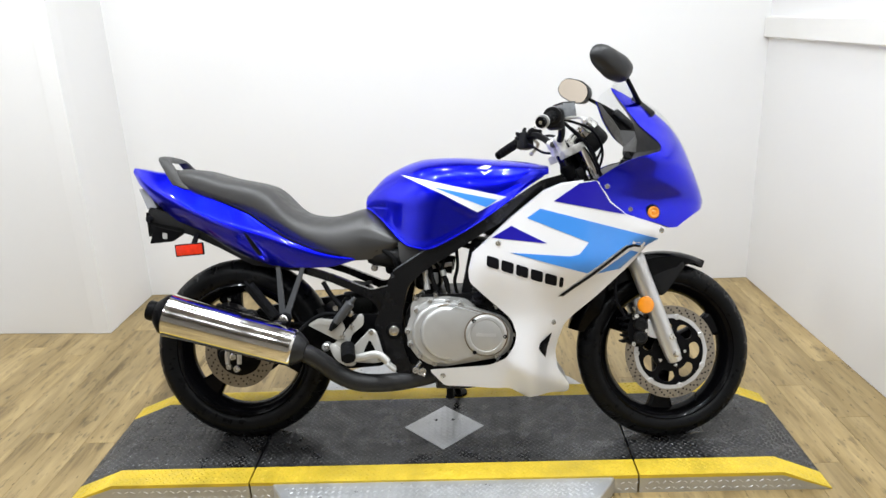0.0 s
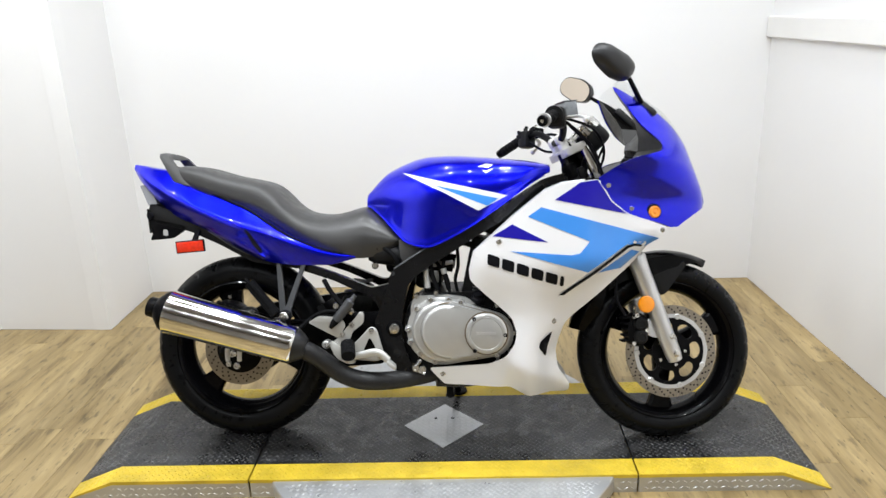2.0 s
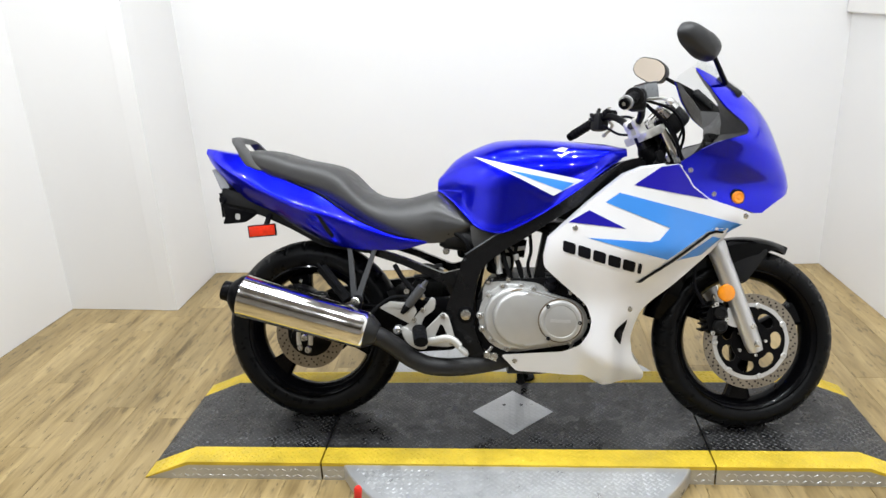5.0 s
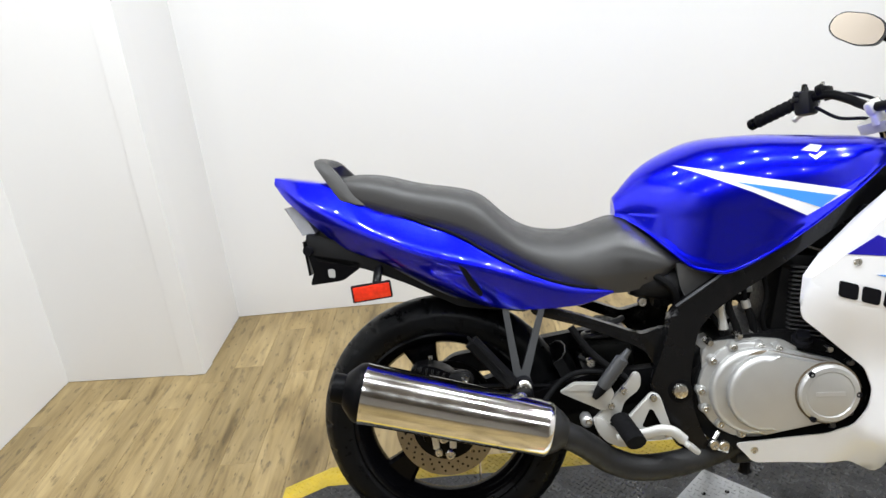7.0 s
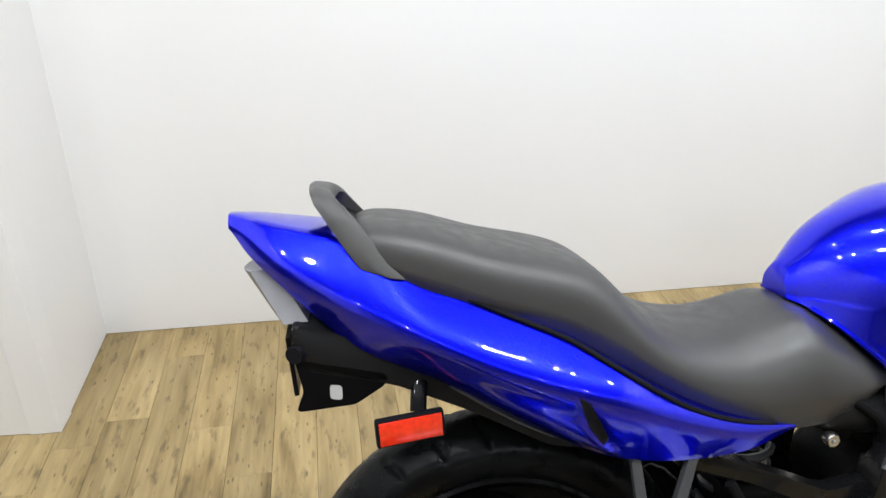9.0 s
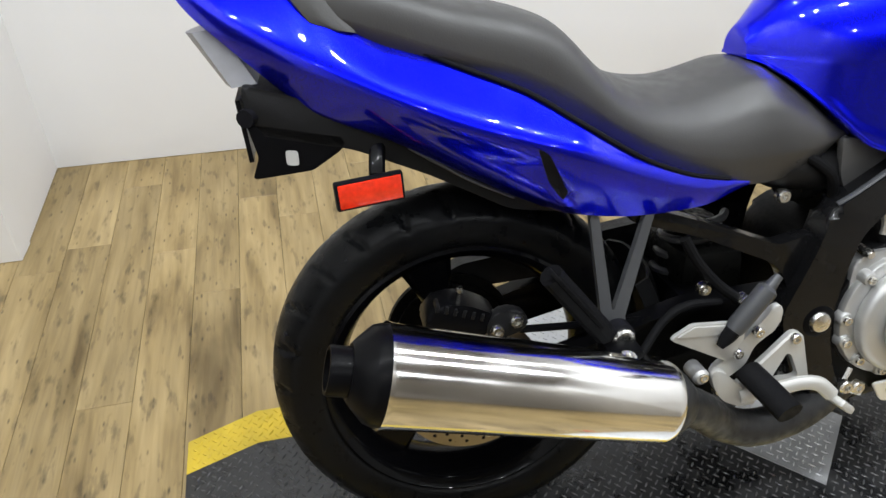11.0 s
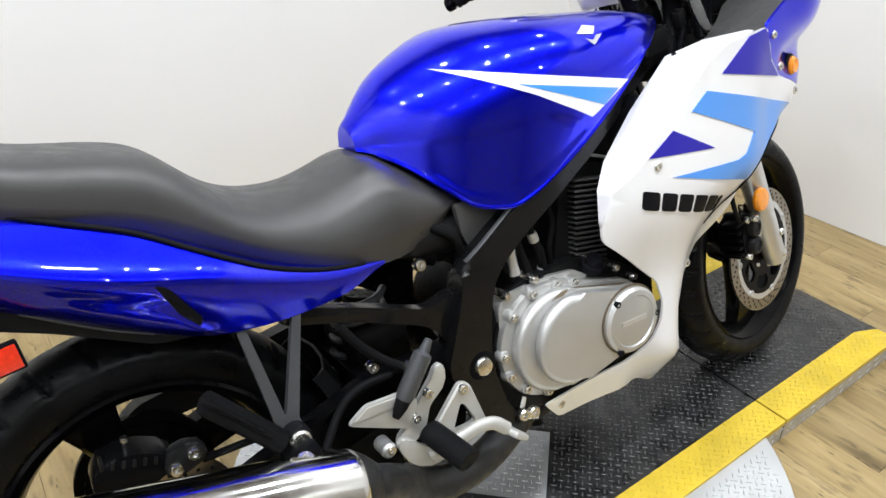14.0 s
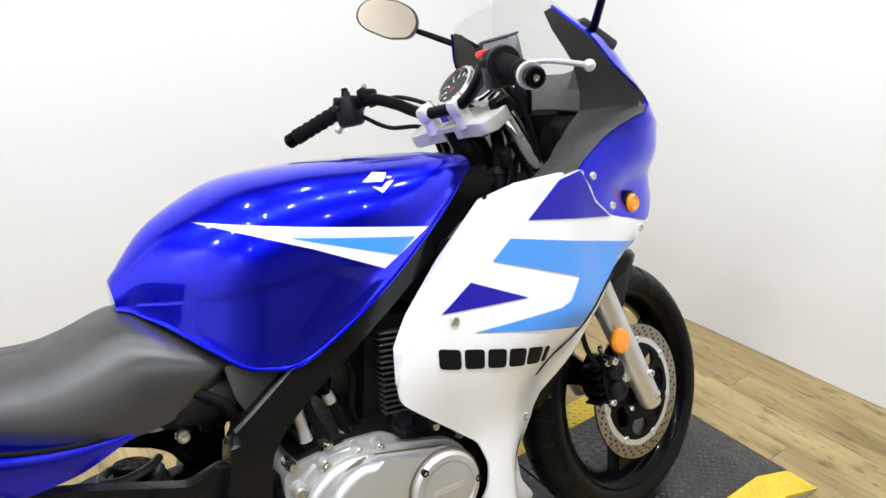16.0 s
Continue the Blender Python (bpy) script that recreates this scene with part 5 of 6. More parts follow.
def tank_w(x, z):
    top, bot, w, mid, wb = (TK[k](x) for k in ("top", "bot", "w", "mid", "wb"))
    p = tank_power(x)
    if z >= mid:
        return w * max(0, 1 - ((z - mid) / (top - mid)) ** p) ** (1 / p)
    # faint step above the lower lip
    inside = min(z - bot - 0.012, (x - 0.52) * 0.8, 0.742 + (0.806 - x) * 0.54 - z)
    return w + (wb - w) * min(1, (mid - z) / (mid - bot)) ** 1.3 + 0.0015 - 0.003 * smooth(0.0, 0.012, inside)


def shell(x0, x1, n, width, top, bot, mid, rows=18, power=2.7):
    """A closed body of stations along x whose flank follows width(x, z)."""
    loops = []
    for i in range(n + 1):
        x = x0 + (x1 - x0) * i / n
        t, m, b = top(x), mid(x), bot(x)
        zs = [b + (m - b) * j / 16 for j in range(16)]
        half = [(width(x, z), z) for z in zs]
        w, pw = width(x, m), power(x) if callable(power) else power
        for j in range(rows + 1):
            a = math.pi / 2 * j / rows
            half.append((w * math.cos(a) ** (2 / pw), m + (t - m) * math.sin(a) ** (2 / pw)))
        loops.append([(x, -y, z) for y, z in half] + [(x, y, z) for y, z in half[-2::-1]])
    return rings(bmesh.new(), loops)


tank = on("fuel_tank", shell(0.435, 1.03, 80, tank_w, TK["top"], TK["bot"], TK["mid"], 30, tank_power), "blue", "blue metallic fuel tank", angle=50)
for s in (-1, 1):
    on("tank_seam", tube([(x, s * (TK["wb"](x) + 0.001), TK["bot"](x) + 0.001) for x in (0.46, 0.49, 0.53, 0.57, 0.60, 0.64, 0.68, 0.74, 0.80, 0.86, 0.92, 0.97, 1.01)], 0.0036, 8, 3), "blue", "folded lower seam", tank)
    on("white_stripe", panel([(0.559, 0.882), (0.70, 0.848), (0.84, 0.816), (0.897, 0.803), (0.806, 0.7575), (0.70, 0.815)], tank_w, 0.003, 0.0022, s, 0.015), "white", "white wedge stripe", tank, 50)
    on("light_blue_stripe", panel([(0.668, 0.839), (0.868, 0.794), (0.834, 0.772)], tank_w, 0.0030, 0.0030, s, 0.015), "sky", "light blue wedge stripe", tank, 50)
    for quad in ([(0.806, 0.893), (0.832, 0.904), (0.853, 0.899), (0.838, 0.888), (0.826, 0.890)], [(0.818, 0.884), (0.832, 0.879), (0.844, 0.886), (0.856, 0.886), (0.830, 0.872)]):
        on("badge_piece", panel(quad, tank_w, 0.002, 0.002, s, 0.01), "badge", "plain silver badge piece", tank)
cap = on("filler_cap", turned([(0, 0.05), (0.004, 0.05), (0.008, 0.046), (0.009, 0.03), (0.007, 0.002)], (0.80, 0, 0.918), (0.797, 0, 1.0), 36), "alloy", "round filler cap", tank)

# ---- seat ----
SX = (-0.218, -0.19, -0.13, -0.014, 0.07, 0.123, 0.161, 0.198, 0.256, 0.314, 0.383, 0.43, 0.485, 0.53, 0.564)
s_top = soft(curve(SX, (0.892, 0.922, 0.918, 0.886, 0.869, 0.852, 0.816, 0.780, 0.755, 0.749, 0.762, 0.776, 0.750, 0.716, 0.678)), 0.03)
s_bot = soft(curve(SX, (0.880, 0.868, 0.842, 0.800, 0.770, 0.740, 0.716, 0.693, 0.658, 0.630, 0.612, 0.610, 0.620, 0.640, 0.666)))
s_wid = soft(curve(SX, (0.060, 0.090, 0.113, 0.128, 0.133, 0.135, 0.136, 0.136, 0.136, 0.136, 0.135, 0.133, 0.129, 0.122, 0.108)))
s_mid = lambda x: s_bot(x) + 0.30 * (s_top(x) - s_bot(x))


def seat_w(x, z):
    w, m, b = s_wid(x), s_mid(x), s_bot(x)
    return w - 0.012 * min(1, max(0, (m - z) / max(0.004, m - b))) ** 1.5


def seat_power(x):
    """Flat and square for the passenger, rounder where the rider sits."""
    return 3.8 - 1.5 * smooth(0.06, 0.26, x)


seat = on("seat", shell(-0.218, 0.564, 90, seat_w, s_top, s_bot, s_mid, 36, seat_power), "seat", "black vinyl stepped dual seat", angle=60)

# ---- tail ----
QX = (-0.363, -0.344, -0.30, -0.255, -0.2, -0.1, -0.017, 0.066, 0.131, 0.23, 0.32, 0.408)
q_top = soft(curve(QX, (0.926, 0.924, 0.916, 0.908, 0.899, 0.842, 0.806, 0.772, 0.732, 0.672, 0.636, 0.616)), 0.014)
q_bot = soft(curve(QX, (0.918, 0.888, 0.848, 0.806, 0.760, 0.716, 0.672, 0.630, 0.607, 0.594, 0.593, 0.612)), 0.014)
q_mid = soft(curve(QX, (0.922, 0.908, 0.874, 0.851, 0.822, 0.777, 0.743, 0.718, 0.700, 0.662, 0.632, 0.615)))
q_wid = soft(curve(QX, (0.015, 0.040, 0.080, 0.104, 0.127, 0.155, 0.177, 0.192, 0.191, 0.174, 0.150, 0.123)))
q_low = soft(curve(QX, (0.012, 0.032, 0.060, 0.074, 0.086, 0.098, 0.112, 0.128, 0.146, 0.146, 0.136, 0.121)), 0.04)


ridge_x = curve((0.60, 0.622, 0.640, 0.675, 0.722, 0.76), (0.136, 0.123, 0.103, 0.081, 0.061, 0.051))


def tail_w(x, z):
    """Half width of the tail cowl, with a softened crease along q_mid."""
    b, m, t = q_bot(x), q_mid(x), q_top(x)
    w = q_wid(x)
    above, below = min(1.0, 0.42 * w / max(0.004, t - m)), (w - q_low(x)) / max(0.004, m - b)
    d, r = z - m, min(0.014, 0.3 * (t - b))
    out = w - 0.5 * (above + below) * (math.sqrt(d * d + r * r) - r) - 0.5 * (above - below) * d
    if d < 0:
        f = min(1, -d / max(0.002, m - b))
        rx = ridge_x(z)
        out += 0.010 * smooth(-0.18, 0.03, x) * (1 - smooth(rx - 0.002, rx + 0.010, x)) * smooth(0.25, 0.75, f) * (1 - smooth(0.84, 1.0, f))
    return out


loops = []
for i in range(161):
    x = QX[0] + (QX[-1] - QX[0]) * i / 160
    b, m, t = q_bot(x), q_mid(x), q_top(x)
    half = [(tail_w(x, b) - 0.012, b - 0.002), (tail_w(x, b) - 0.004, b - 0.0015)] + [(tail_w(x, b + (m - b) * j / 20), b + (m - b) * j / 20) for j in range(21)] + [(tail_w(x, m + (t - m) * j / 14), m + (t - m) * j / 14) for j in range(1, 15)]
    w = half[-1][0]
    half += [(w * 0.93, t + 0.003), (w * 0.7, t + 0.005)]
    loops.append([(x, -y, z) for y, z in half] + [(x, y, z) for y, z in half[::-1]])
tail = on("tail_cowl", rings(bmesh.new(), loops), "blue", "blue metallic tail cowl", angle=40)
for s in (-1, 1):
    # no recess is cut: a black panel paints the slot's shade
    on("tail_vent", panel(rounded([(0.069, 0.714), (0.085, 0.704), (0.119, 0.642), (0.113, 0.632), (0.091, 0.660)], 0.006), tail_w, 0.002, 0.0012, s, 0.01), "ink", "flat black panel painting the shaded slot vent", tail)
    # thin black strip drawn as the shadow between seat and tail
    on("seat_gap_seal", tube([(x, s * (tail_w(x, q_top(x)) - 0.0005), q_top(x) + 0.0035) for x in (-0.13 + 0.50 * i / 24 for i in range(25))], 0.0034, 8, 2), "ink", "black strip standing in for the shadow line along the seat", tail)
bm = bmesh.new()
lens_rows = []
for i in range(7):
    t = i / 6
    x, z, w = -0.334 + 0.042 * t, 0.862 - 0.066 * t, 0.046 + 0.034 * t
    lens_rows.append([(x + 0.03, -w, z), (x - 0.002, -w * 0.95, z - 0.004), (x - 0.012, -w * 0.5, z - 0.006), (x - 0.016, 0, z - 0.007), (x - 0.012, w * 0.5, z - 0.006), (x - 0.002, w * 0.95, z - 0.004), (x + 0.03, w, z)])
on("tail_lamp", rings(bm, lens_rows), "lens", "clear tail lamp lens", tail)
# grab rail
RAIL = [((-0.158, 0.109, 0.857), (-0.135, 0.108, 0.853)), ((-0.190, 0.105, 0.868), (-0.150, 0.103, 0.875)), ((-0.206, 0.098, 0.889), (-0.170, 0.097, 0.898)), ((-0.228, 0.088, 0.922), (-0.195, 0.088, 0.928)),
        ((-0.246, 0.078, 0.949), (-0.212, 0.078, 0.949)), ((-0.251, 0.064, 0.961), (-0.219, 0.064, 0.956)), ((-0.253, 0.035, 0.964), (-0.224, 0.035, 0.958)), ((-0.254, 0.0, 0.965), (-0.226, 0.0, 0.958))]
loops = []
for s in (-1, 1):
    for k, (rear_pt, front_pt) in enumerate(RAIL if s < 0 else RAIL[-2::-1]):
        step = k if s < 0 else len(RAIL) - 2 - k
        t = smooth(3.5, 6.5, step)
        back = Vector((0.003, s * -0.013 * (1 - t), -0.013 * t - 0.003))
        p, q = (Vector((x, s * y, z)) for x, y, z in (rear_pt, front_pt))
        m = (p + q) / 2 - back * 0.25
        loops.append([p, p.lerp(m, 0.5) - back * 0.12, m, q.lerp(m, 0.5) - back * 0.12, q, q + back, (p + q) / 2 + back, p + back])
on("grab_rail", rings(bmesh.new(), loops), "inner", "dark grey alloy grab rail", angle=50)
on("rail_mount", box((-0.19, 0, 0.895), (0.06, 0.15, 0.03), 0.008, (0, 30, 0)), "black")
# undertray, plate bracket, reflector
on("undertray", prism(rounded([(-0.285, 0.80), (-0.10, 0.74), (0.06, 0.65), (0.22, 0.60), (0.22, 0.575), (0.06, 0.60), (-0.05, 0.66), (-0.15, 0.705), (-0.275, 0.735)], 0.015), -0.095, 0.095, 0.006), "plastic", "black plastic undertray")
plate = on("plate_bracket", prism(rounded([(-0.282, 0.750), (-0.160, 0.722), (-0.163, 0.708), (-0.205, 0.682), (-0.283, 0.676), (-0.272, 0.705)], 0.006), -0.095, -0.088, 0.002), "black", "black steel number plate bracket")
on("bracket_slot", prism(rounded([(-0.238, 0.712), (-0.222, 0.710), (-0.222, 0.690), (-0.238, 0.692)], 0.005), -0.0958, -0.0948, 0), "backing", "", plate)
on("plate_hanger", sheet([(-0.285, -0.095, 0.78), (-0.278, -0.095, 0.70), (-0.283, 0.095, 0.70), (-0.29, 0.095, 0.78)], 0.006), "black")
on("signal_stub", tube([(-0.262, -0.06, 0.76), (-0.282, -0.10, 0.757)], 0.012, 12), "ink")
on("reflector_arm", tube([(-0.118, -0.085, 0.715), (-0.122, -0.105, 0.69), (-0.124, -0.115, 0.675)], 0.011, 8, flat=0.5), "black")
refl = on("side_reflector", box((-0.136, -0.122, 0.656), (0.092, 0.012, 0.040), 0.003, (4, -4, 7)), "ink", "black reflector housing")
on("reflector_lens", box((-0.1348, -0.1284, 0.656), (0.084, 0.004, 0.033), 0.0015, (4, -4, 7)), "red", "red reflector lens", refl)
on("seat_lock_wire", tube([(-0.08, -0.11, 0.705), (0.0, -0.115, 0.655), (0.06, -0.118, 0.625)], 0.002, 8), "graphite")

# ---- frame ----
beam_y = lambda x, z: 0.055 * smooth(0.80, 1.06, x)
for s in (-1, 1):
    y0, y1 = (-0.160, -0.112) if s < 0 else (0.112, 0.160)
    sh = beam_y if s < 0 else (lambda x, z: -beam_y(x, z))
    on("frame_beam", prism(rounded([(1.085, 0.872), (1.018, 0.856), (0.908, 0.786), (0.81, 0.733), (0.721, 0.685), (0.642, 0.642), (0.526, 0.570), (0.513, 0.515), (0.495, 0.467), (0.470, 0.407), (0.484, 0.343), (0.505, 0.290), (0.530, 0.250), (0.598, 0.252), (0.575, 0.298), (0.560, 0.352), (0.557, 0.407), (0.568, 0.479), (0.581, 0.525), (0.610, 0.557), (0.657, 0.591), (0.72, 0.627), (0.791, 0.673), (0.863, 0.715), (1.009, 0.790), (1.09, 0.82)], 0.014), y0, y1, 0.014, None, sh, 3), "frame", "satin black steel frame beam")
    # paler grey rods paint the highlights along the beam's upper edges
    on("frame_edge", tube([(0.640, s * 0.150, 0.642), (0.600, s * 0.153, 0.618), (0.560, s * 0.154, 0.593), (0.536, s * 0.150, 0.577)], 0.0048, 8, flat=0.7), "graphite", "grey strip painting the highlight on the frame edge")
    on("beam_edge", tube([(0.650, s * 0.150, 0.646), (0.72, s * 0.153, 0.684), (0.80, s * 0.153, 0.727), (0.90, s * 0.141, 0.780)], 0.0030, 8), "graphite", "grey strip painting the highlight on the beam edge")
    yy = s * 0.125
    on("sub_frame_tube", prism(rounded([(0.52, 0.530), (0.46, 0.516), (0.333, 0.568), (0.22, 0.605), (0.22, 0.580), (0.333, 0.543), (0.446, 0.492), (0.470, 0.474), (0.492, 0.43), (0.52, 0.42)], 0.012), *sorted((yy - s * 0.014, yy + s * 0.014)), 0.005), "frame", "black sub-frame rail")
on("steering_head", turned([(0, 0.034), (0.01, 0.038), (0.15, 0.038), (0.16, 0.034)], HEAD - RAKE * 0.19, HEAD, 24), "black")
on("pivot_cap", turned([(0, 0.018), (0.004, 0.018), (0.009, 0.015), (0.011, 0.004)], (0.534, -0.159, 0.388), (0.534, -1, 0.388), 24), "steel", "bright swing-arm pivot cap")
on("pivot_ring", turned([(0, 0.027), (0.004, 0.027), (0.006, 0.022)], (0.534, -0.156, 0.388), (0.534, -1, 0.388), 24), "black")

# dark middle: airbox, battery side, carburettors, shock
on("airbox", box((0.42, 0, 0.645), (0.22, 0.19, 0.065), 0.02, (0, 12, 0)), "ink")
# added dark plate and box that fill see-through engine gaps with shade
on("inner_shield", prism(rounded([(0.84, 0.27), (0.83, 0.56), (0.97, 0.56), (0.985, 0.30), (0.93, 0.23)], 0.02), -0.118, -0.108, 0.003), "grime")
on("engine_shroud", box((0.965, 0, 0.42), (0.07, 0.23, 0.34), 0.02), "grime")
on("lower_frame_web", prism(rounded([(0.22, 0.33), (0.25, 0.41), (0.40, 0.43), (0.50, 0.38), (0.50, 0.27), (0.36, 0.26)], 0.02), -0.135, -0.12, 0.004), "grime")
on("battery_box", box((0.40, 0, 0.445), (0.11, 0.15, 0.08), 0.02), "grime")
for s in (-1, 1):
    on("corner_cover", prism(rounded([(0.548, 0.668), (0.640, 0.652), (0.655, 0.636), (0.566, 0.584), (0.553, 0.615)], 0.008), *sorted((s * 0.112, s * 0.124)), 0.003), "inner", "grey plastic corner cover under the tank")
boot = on("intake_boot", turned([(0.0, 0.030), (0.012, 0.038), (0.02, 0.032), (0.032, 0.038), (0.04, 0.032), (0.052, 0.038), (0.06, 0.032), (0.075, 0.034)], (0.500, -0.062, 0.592), (0.60, -0.06, 0.60), 24), "grip", "ribbed black rubber intake boot")
on("side_duct", turned([(0, 0.03), (0.02, 0.036), (0.10, 0.036), (0.12, 0.03)], (0.45, -0.085, 0.628), (0.57, -0.085, 0.610), 20), "plastic", "black rubber duct")
for y in (-0.06, 0.06):
    carb = on("carburettor", turned([(0, 0.026), (0.03, 0.03), (0.06, 0.028), (0.09, 0.024), (0.13, 0.024)], (0.59, y, 0.60), (0.78, y, 0.57), 20), "grime", "oily carburettor")
    on("float_bowl", box((0.645, y, 0.545), (0.06, 0.055, 0.05), 0.012), "alloy", "", carb)
    on("diaphragm_cap", turned([(0, 0.03), (0.02, 0.032), (0.03, 0.024)], (0.64, y, 0.615), (0.65, y, 0.70), 20), "plastic", "", carb)
bm = bmesh.new()
coil = [(0.37 + 0.045 * math.cos(q) + 0.03 * q / 37.7, 0.045 * math.sin(q), 0.36 + 0.17 * q / 37.7) for q in [k * 2 * math.pi / 14 for k in range(84)]]
tube(coil, 0.007, 8, 1, bm)
on("shock_spring", bm, "shock", "black shock absorber spring")
on("shock_body", turned([(0, 0.025), (0.2, 0.028)], (0.36, 0, 0.33), (0.41, 0, 0.56), 16), "grime")
for pts, r in (([(0.306, -0.14, 0.545), (0.331, -0.145, 0.504), (0.363, -0.15, 0.468), (0.397, -0.16, 0.442), (0.42, -0.17, 0.425)], 0.008), ([(0.225, -0.19, 0.385), (0.271, -0.165, 0.426), (0.313, -0.155, 0.443), (0.369, -0.15, 0.440)], 0.0065),
              ([(0.62, -0.12, 0.60), (0.66, -0.135, 0.54), (0.675, -0.13, 0.50)], 0.007), ([(0.66, -0.10, 0.60), (0.70, -0.13, 0.55), (0.71, -0.13, 0.50)], 0.006), ([(0.47, -0.10, 0.66), (0.53, -0.13, 0.62), (0.55, -0.12, 0.57)], 0.008)):
    on("rubber_hose", tube(pts, r, 10), "grip", "black rubber hose")
for pts, r in (([(0.645, -0.118, 0.625), (0.655, -0.135, 0.56), (0.668, -0.132, 0.515), (0.672, -0.120, 0.490)], 0.0075), ([(0.70, -0.105, 0.63), (0.690, -0.128, 0.58), (0.700, -0.130, 0.53), (0.712, -0.118, 0.490)], 0.006),
              ([(0.735, -0.11, 0.64), (0.738, -0.128, 0.585), (0.728, -0.126, 0.54), (0.735, -0.115, 0.495)], 0.0055), ([(0.60, -0.10, 0.57), (0.625, -0.128, 0.535), (0.64, -0.130, 0.50)], 0.0065), ([(0.66, -0.09, 0.66), (0.75, -0.10, 0.655), (0.80, -0.11, 0.64)], 0.010)):
    on("breather_hose", tube(pts, r, 10), "grip", "black rubber breather hose")
for a, b in (((0.672, -0.122, 0.488), (0.670, -0.126, 0.512)), ((0.712, -0.120, 0.488), (0.706, -0.127, 0.512)), ((0.690, -0.128, 0.575), (0.695, -0.129, 0.556))):
    on("hose_clip", turned([(0, 0.009), (0.003, 0.0095), (0.016, 0.0095), (0.018, 0.009)], a, b, 14), "alloy")
on("carburettor_rail", box((0.67, -0.088, 0.585), (0.10, 0.012, 0.014), 0.003, (0, -8, 0)), "alloy")
on("intake_block", box((0.640, 0, 0.560), (0.085, 0.17, 0.115), 0.018, (0, 8, 0)), "grime", "oily black intake block")
on("throttle_wheel", disc_mesh((0.655, -0.100, 0.600), 0.022, 0.009, 0.003), "alloy")
for p in ((0.47, -0.115, 0.585), (0.345, -0.14, 0.46)):
    on("frame_bolt", bolt(p, 0.011, (0, -1, 0), 0.008), "steel")

# ---- engine ----
on("crankcase", prism(rounded([(0.56, 0.30), (0.57, 0.46), (0.63, 0.50), (0.80, 0.50), (0.93, 0.43), (0.95, 0.32), (0.88, 0.25), (0.64, 0.23)], 0.03), -0.14, 0.14, 0.015), "fin", "black engine case")


def cover_outline(ax, az, ar, bx, bz, br, n=20):
    """The outline round two circles joined by tangents."""
    d = math.hypot(bx - ax, bz - az)
    base = math.atan2(bz - az, bx - ax)
    off = math.acos((ar - br) / d)
    out = [(ax + ar * math.cos(a), az + ar * math.sin(a)) for a in (base + off + (2 * math.pi - 2 * off) * i / n for i in range(n + 1))]
    return out + [(bx + br * math.cos(a), bz + br * math.sin(a)) for a in (base - off + 2 * off * i / n for i in range(n + 1))]


cover = on("clutch_cover", prism(cover_outline(0.682, 0.380, 0.109, 0.838, 0.368, 0.072), -0.160, -0.128, 0.005, None, None, 2), "alloy", "cast silver clutch cover")
on("cover_flange", prism(cover_outline(0.680, 0.382, 0.113, 0.838, 0.370, 0.076), -0.146, -0.139, 0.002), "fin", "black joint flange", cover)
on("cover_step", prism(cover_outline(0.689, 0.382, 0.097, 0.834, 0.373, 0.065), -0.187, -0.158, 0.013, None, None, 4), "alloy", "", cover)
on("cover_joint", prism(cover_outline(0.707, 0.386, 0.0885, 0.828, 0.381, 0.061), -0.1868, -0.18, 0.002), "tarnish", "dark dirt line round the dome", cover)
on("cover_dome", prism(cover_outline(0.707, 0.386, 0.0855, 0.828, 0.381, 0.057), -0.212, -0.186, 0.014, None, None, 4), "alloy", "raised silver dome", cover)
on("cap_joint", disc_mesh((0.826, -0.2125, 0.382), 0.0665, 0.060, 0.0012), "tarnish", "", cover)
on("cover_cap", turned([(0, 0.064), (0.024, 0.063), (0.030, 0.058), (0.031, 0.050), (0.028, 0.048), (0.029, 0.044), (0.030, 0.002)], (0.826, -0.196, 0.382), (0.826, -1, 0.382), 48), "alloy", "round silver cap", cover)
on("cap_marking", prism([(0.796, 0.389), (0.856, 0.387), (0.856, 0.378), (0.796, 0.380)], -0.2268, -0.2258, 0), "silver", "", cover)
for x, z in ((0.883, 0.378), (0.790, 0.427), (0.790, 0.330)):
    on("cap_screw", bolt((x, -0.224, z), 0.0065, (0, -1, 0), 0.003), "ink", "", cover)
for x, z in ((0.607, 0.452), (0.652, 0.480), (0.579, 0.386), (0.586, 0.345), (0.616, 0.308), (0.662, 0.283), (0.708, 0.478), (0.746, 0.470), (0.795, 0.300), (0.858, 0.304)):
    on("bolt_boss", turned([(-0.012, 0.0125), (0.0, 0.0115), (0.004, 0.0100), (0.005, 0.004)], (x, -0.160, z), (x, -1, z), 16), "alloy", "", cover)
    on("cover_bolt", turned([(0.0, 0.0072), (0.007, 0.0072), (0.008, 0.0062), (0.008, 0.0035), (0.004, 0.0032), (0.004, 0.001)], (x, -0.163, z), (x, -1, z), 12), "steel", "", cover)
for x, z in ((0.605, 0.490), (0.668, 0.500), (0.80, 0.492), (0.858, 0.458), (0.902, 0.425), (0.915, 0.370), (0.898, 0.312), (0.86, 0.286)):
    on("case_bolt", turned([(-0.02, 0.009), (0.01, 0.009), (0.016, 0.006)], (x, -0.142, z), (x, -1, z), 10), "steel", "", cover)
on("oil_filler", turned([(0, 0.022), (0.012, 0.022), (0.014, 0.016), (0.024, 0.015)], (0.80, -0.15, 0.478), (0.80, -0.19, 0.55), 10), "ink", "black oil filler cap", cover)
on("upper_case", prism(rounded([(0.585, 0.42), (0.588, 0.474), (0.61, 0.490), (0.70, 0.494), (0.76, 0.486), (0.80, 0.46), (0.66, 0.42)], 0.012), -0.148, -0.06, 0.006), "alloy", "cast silver upper case", cover)
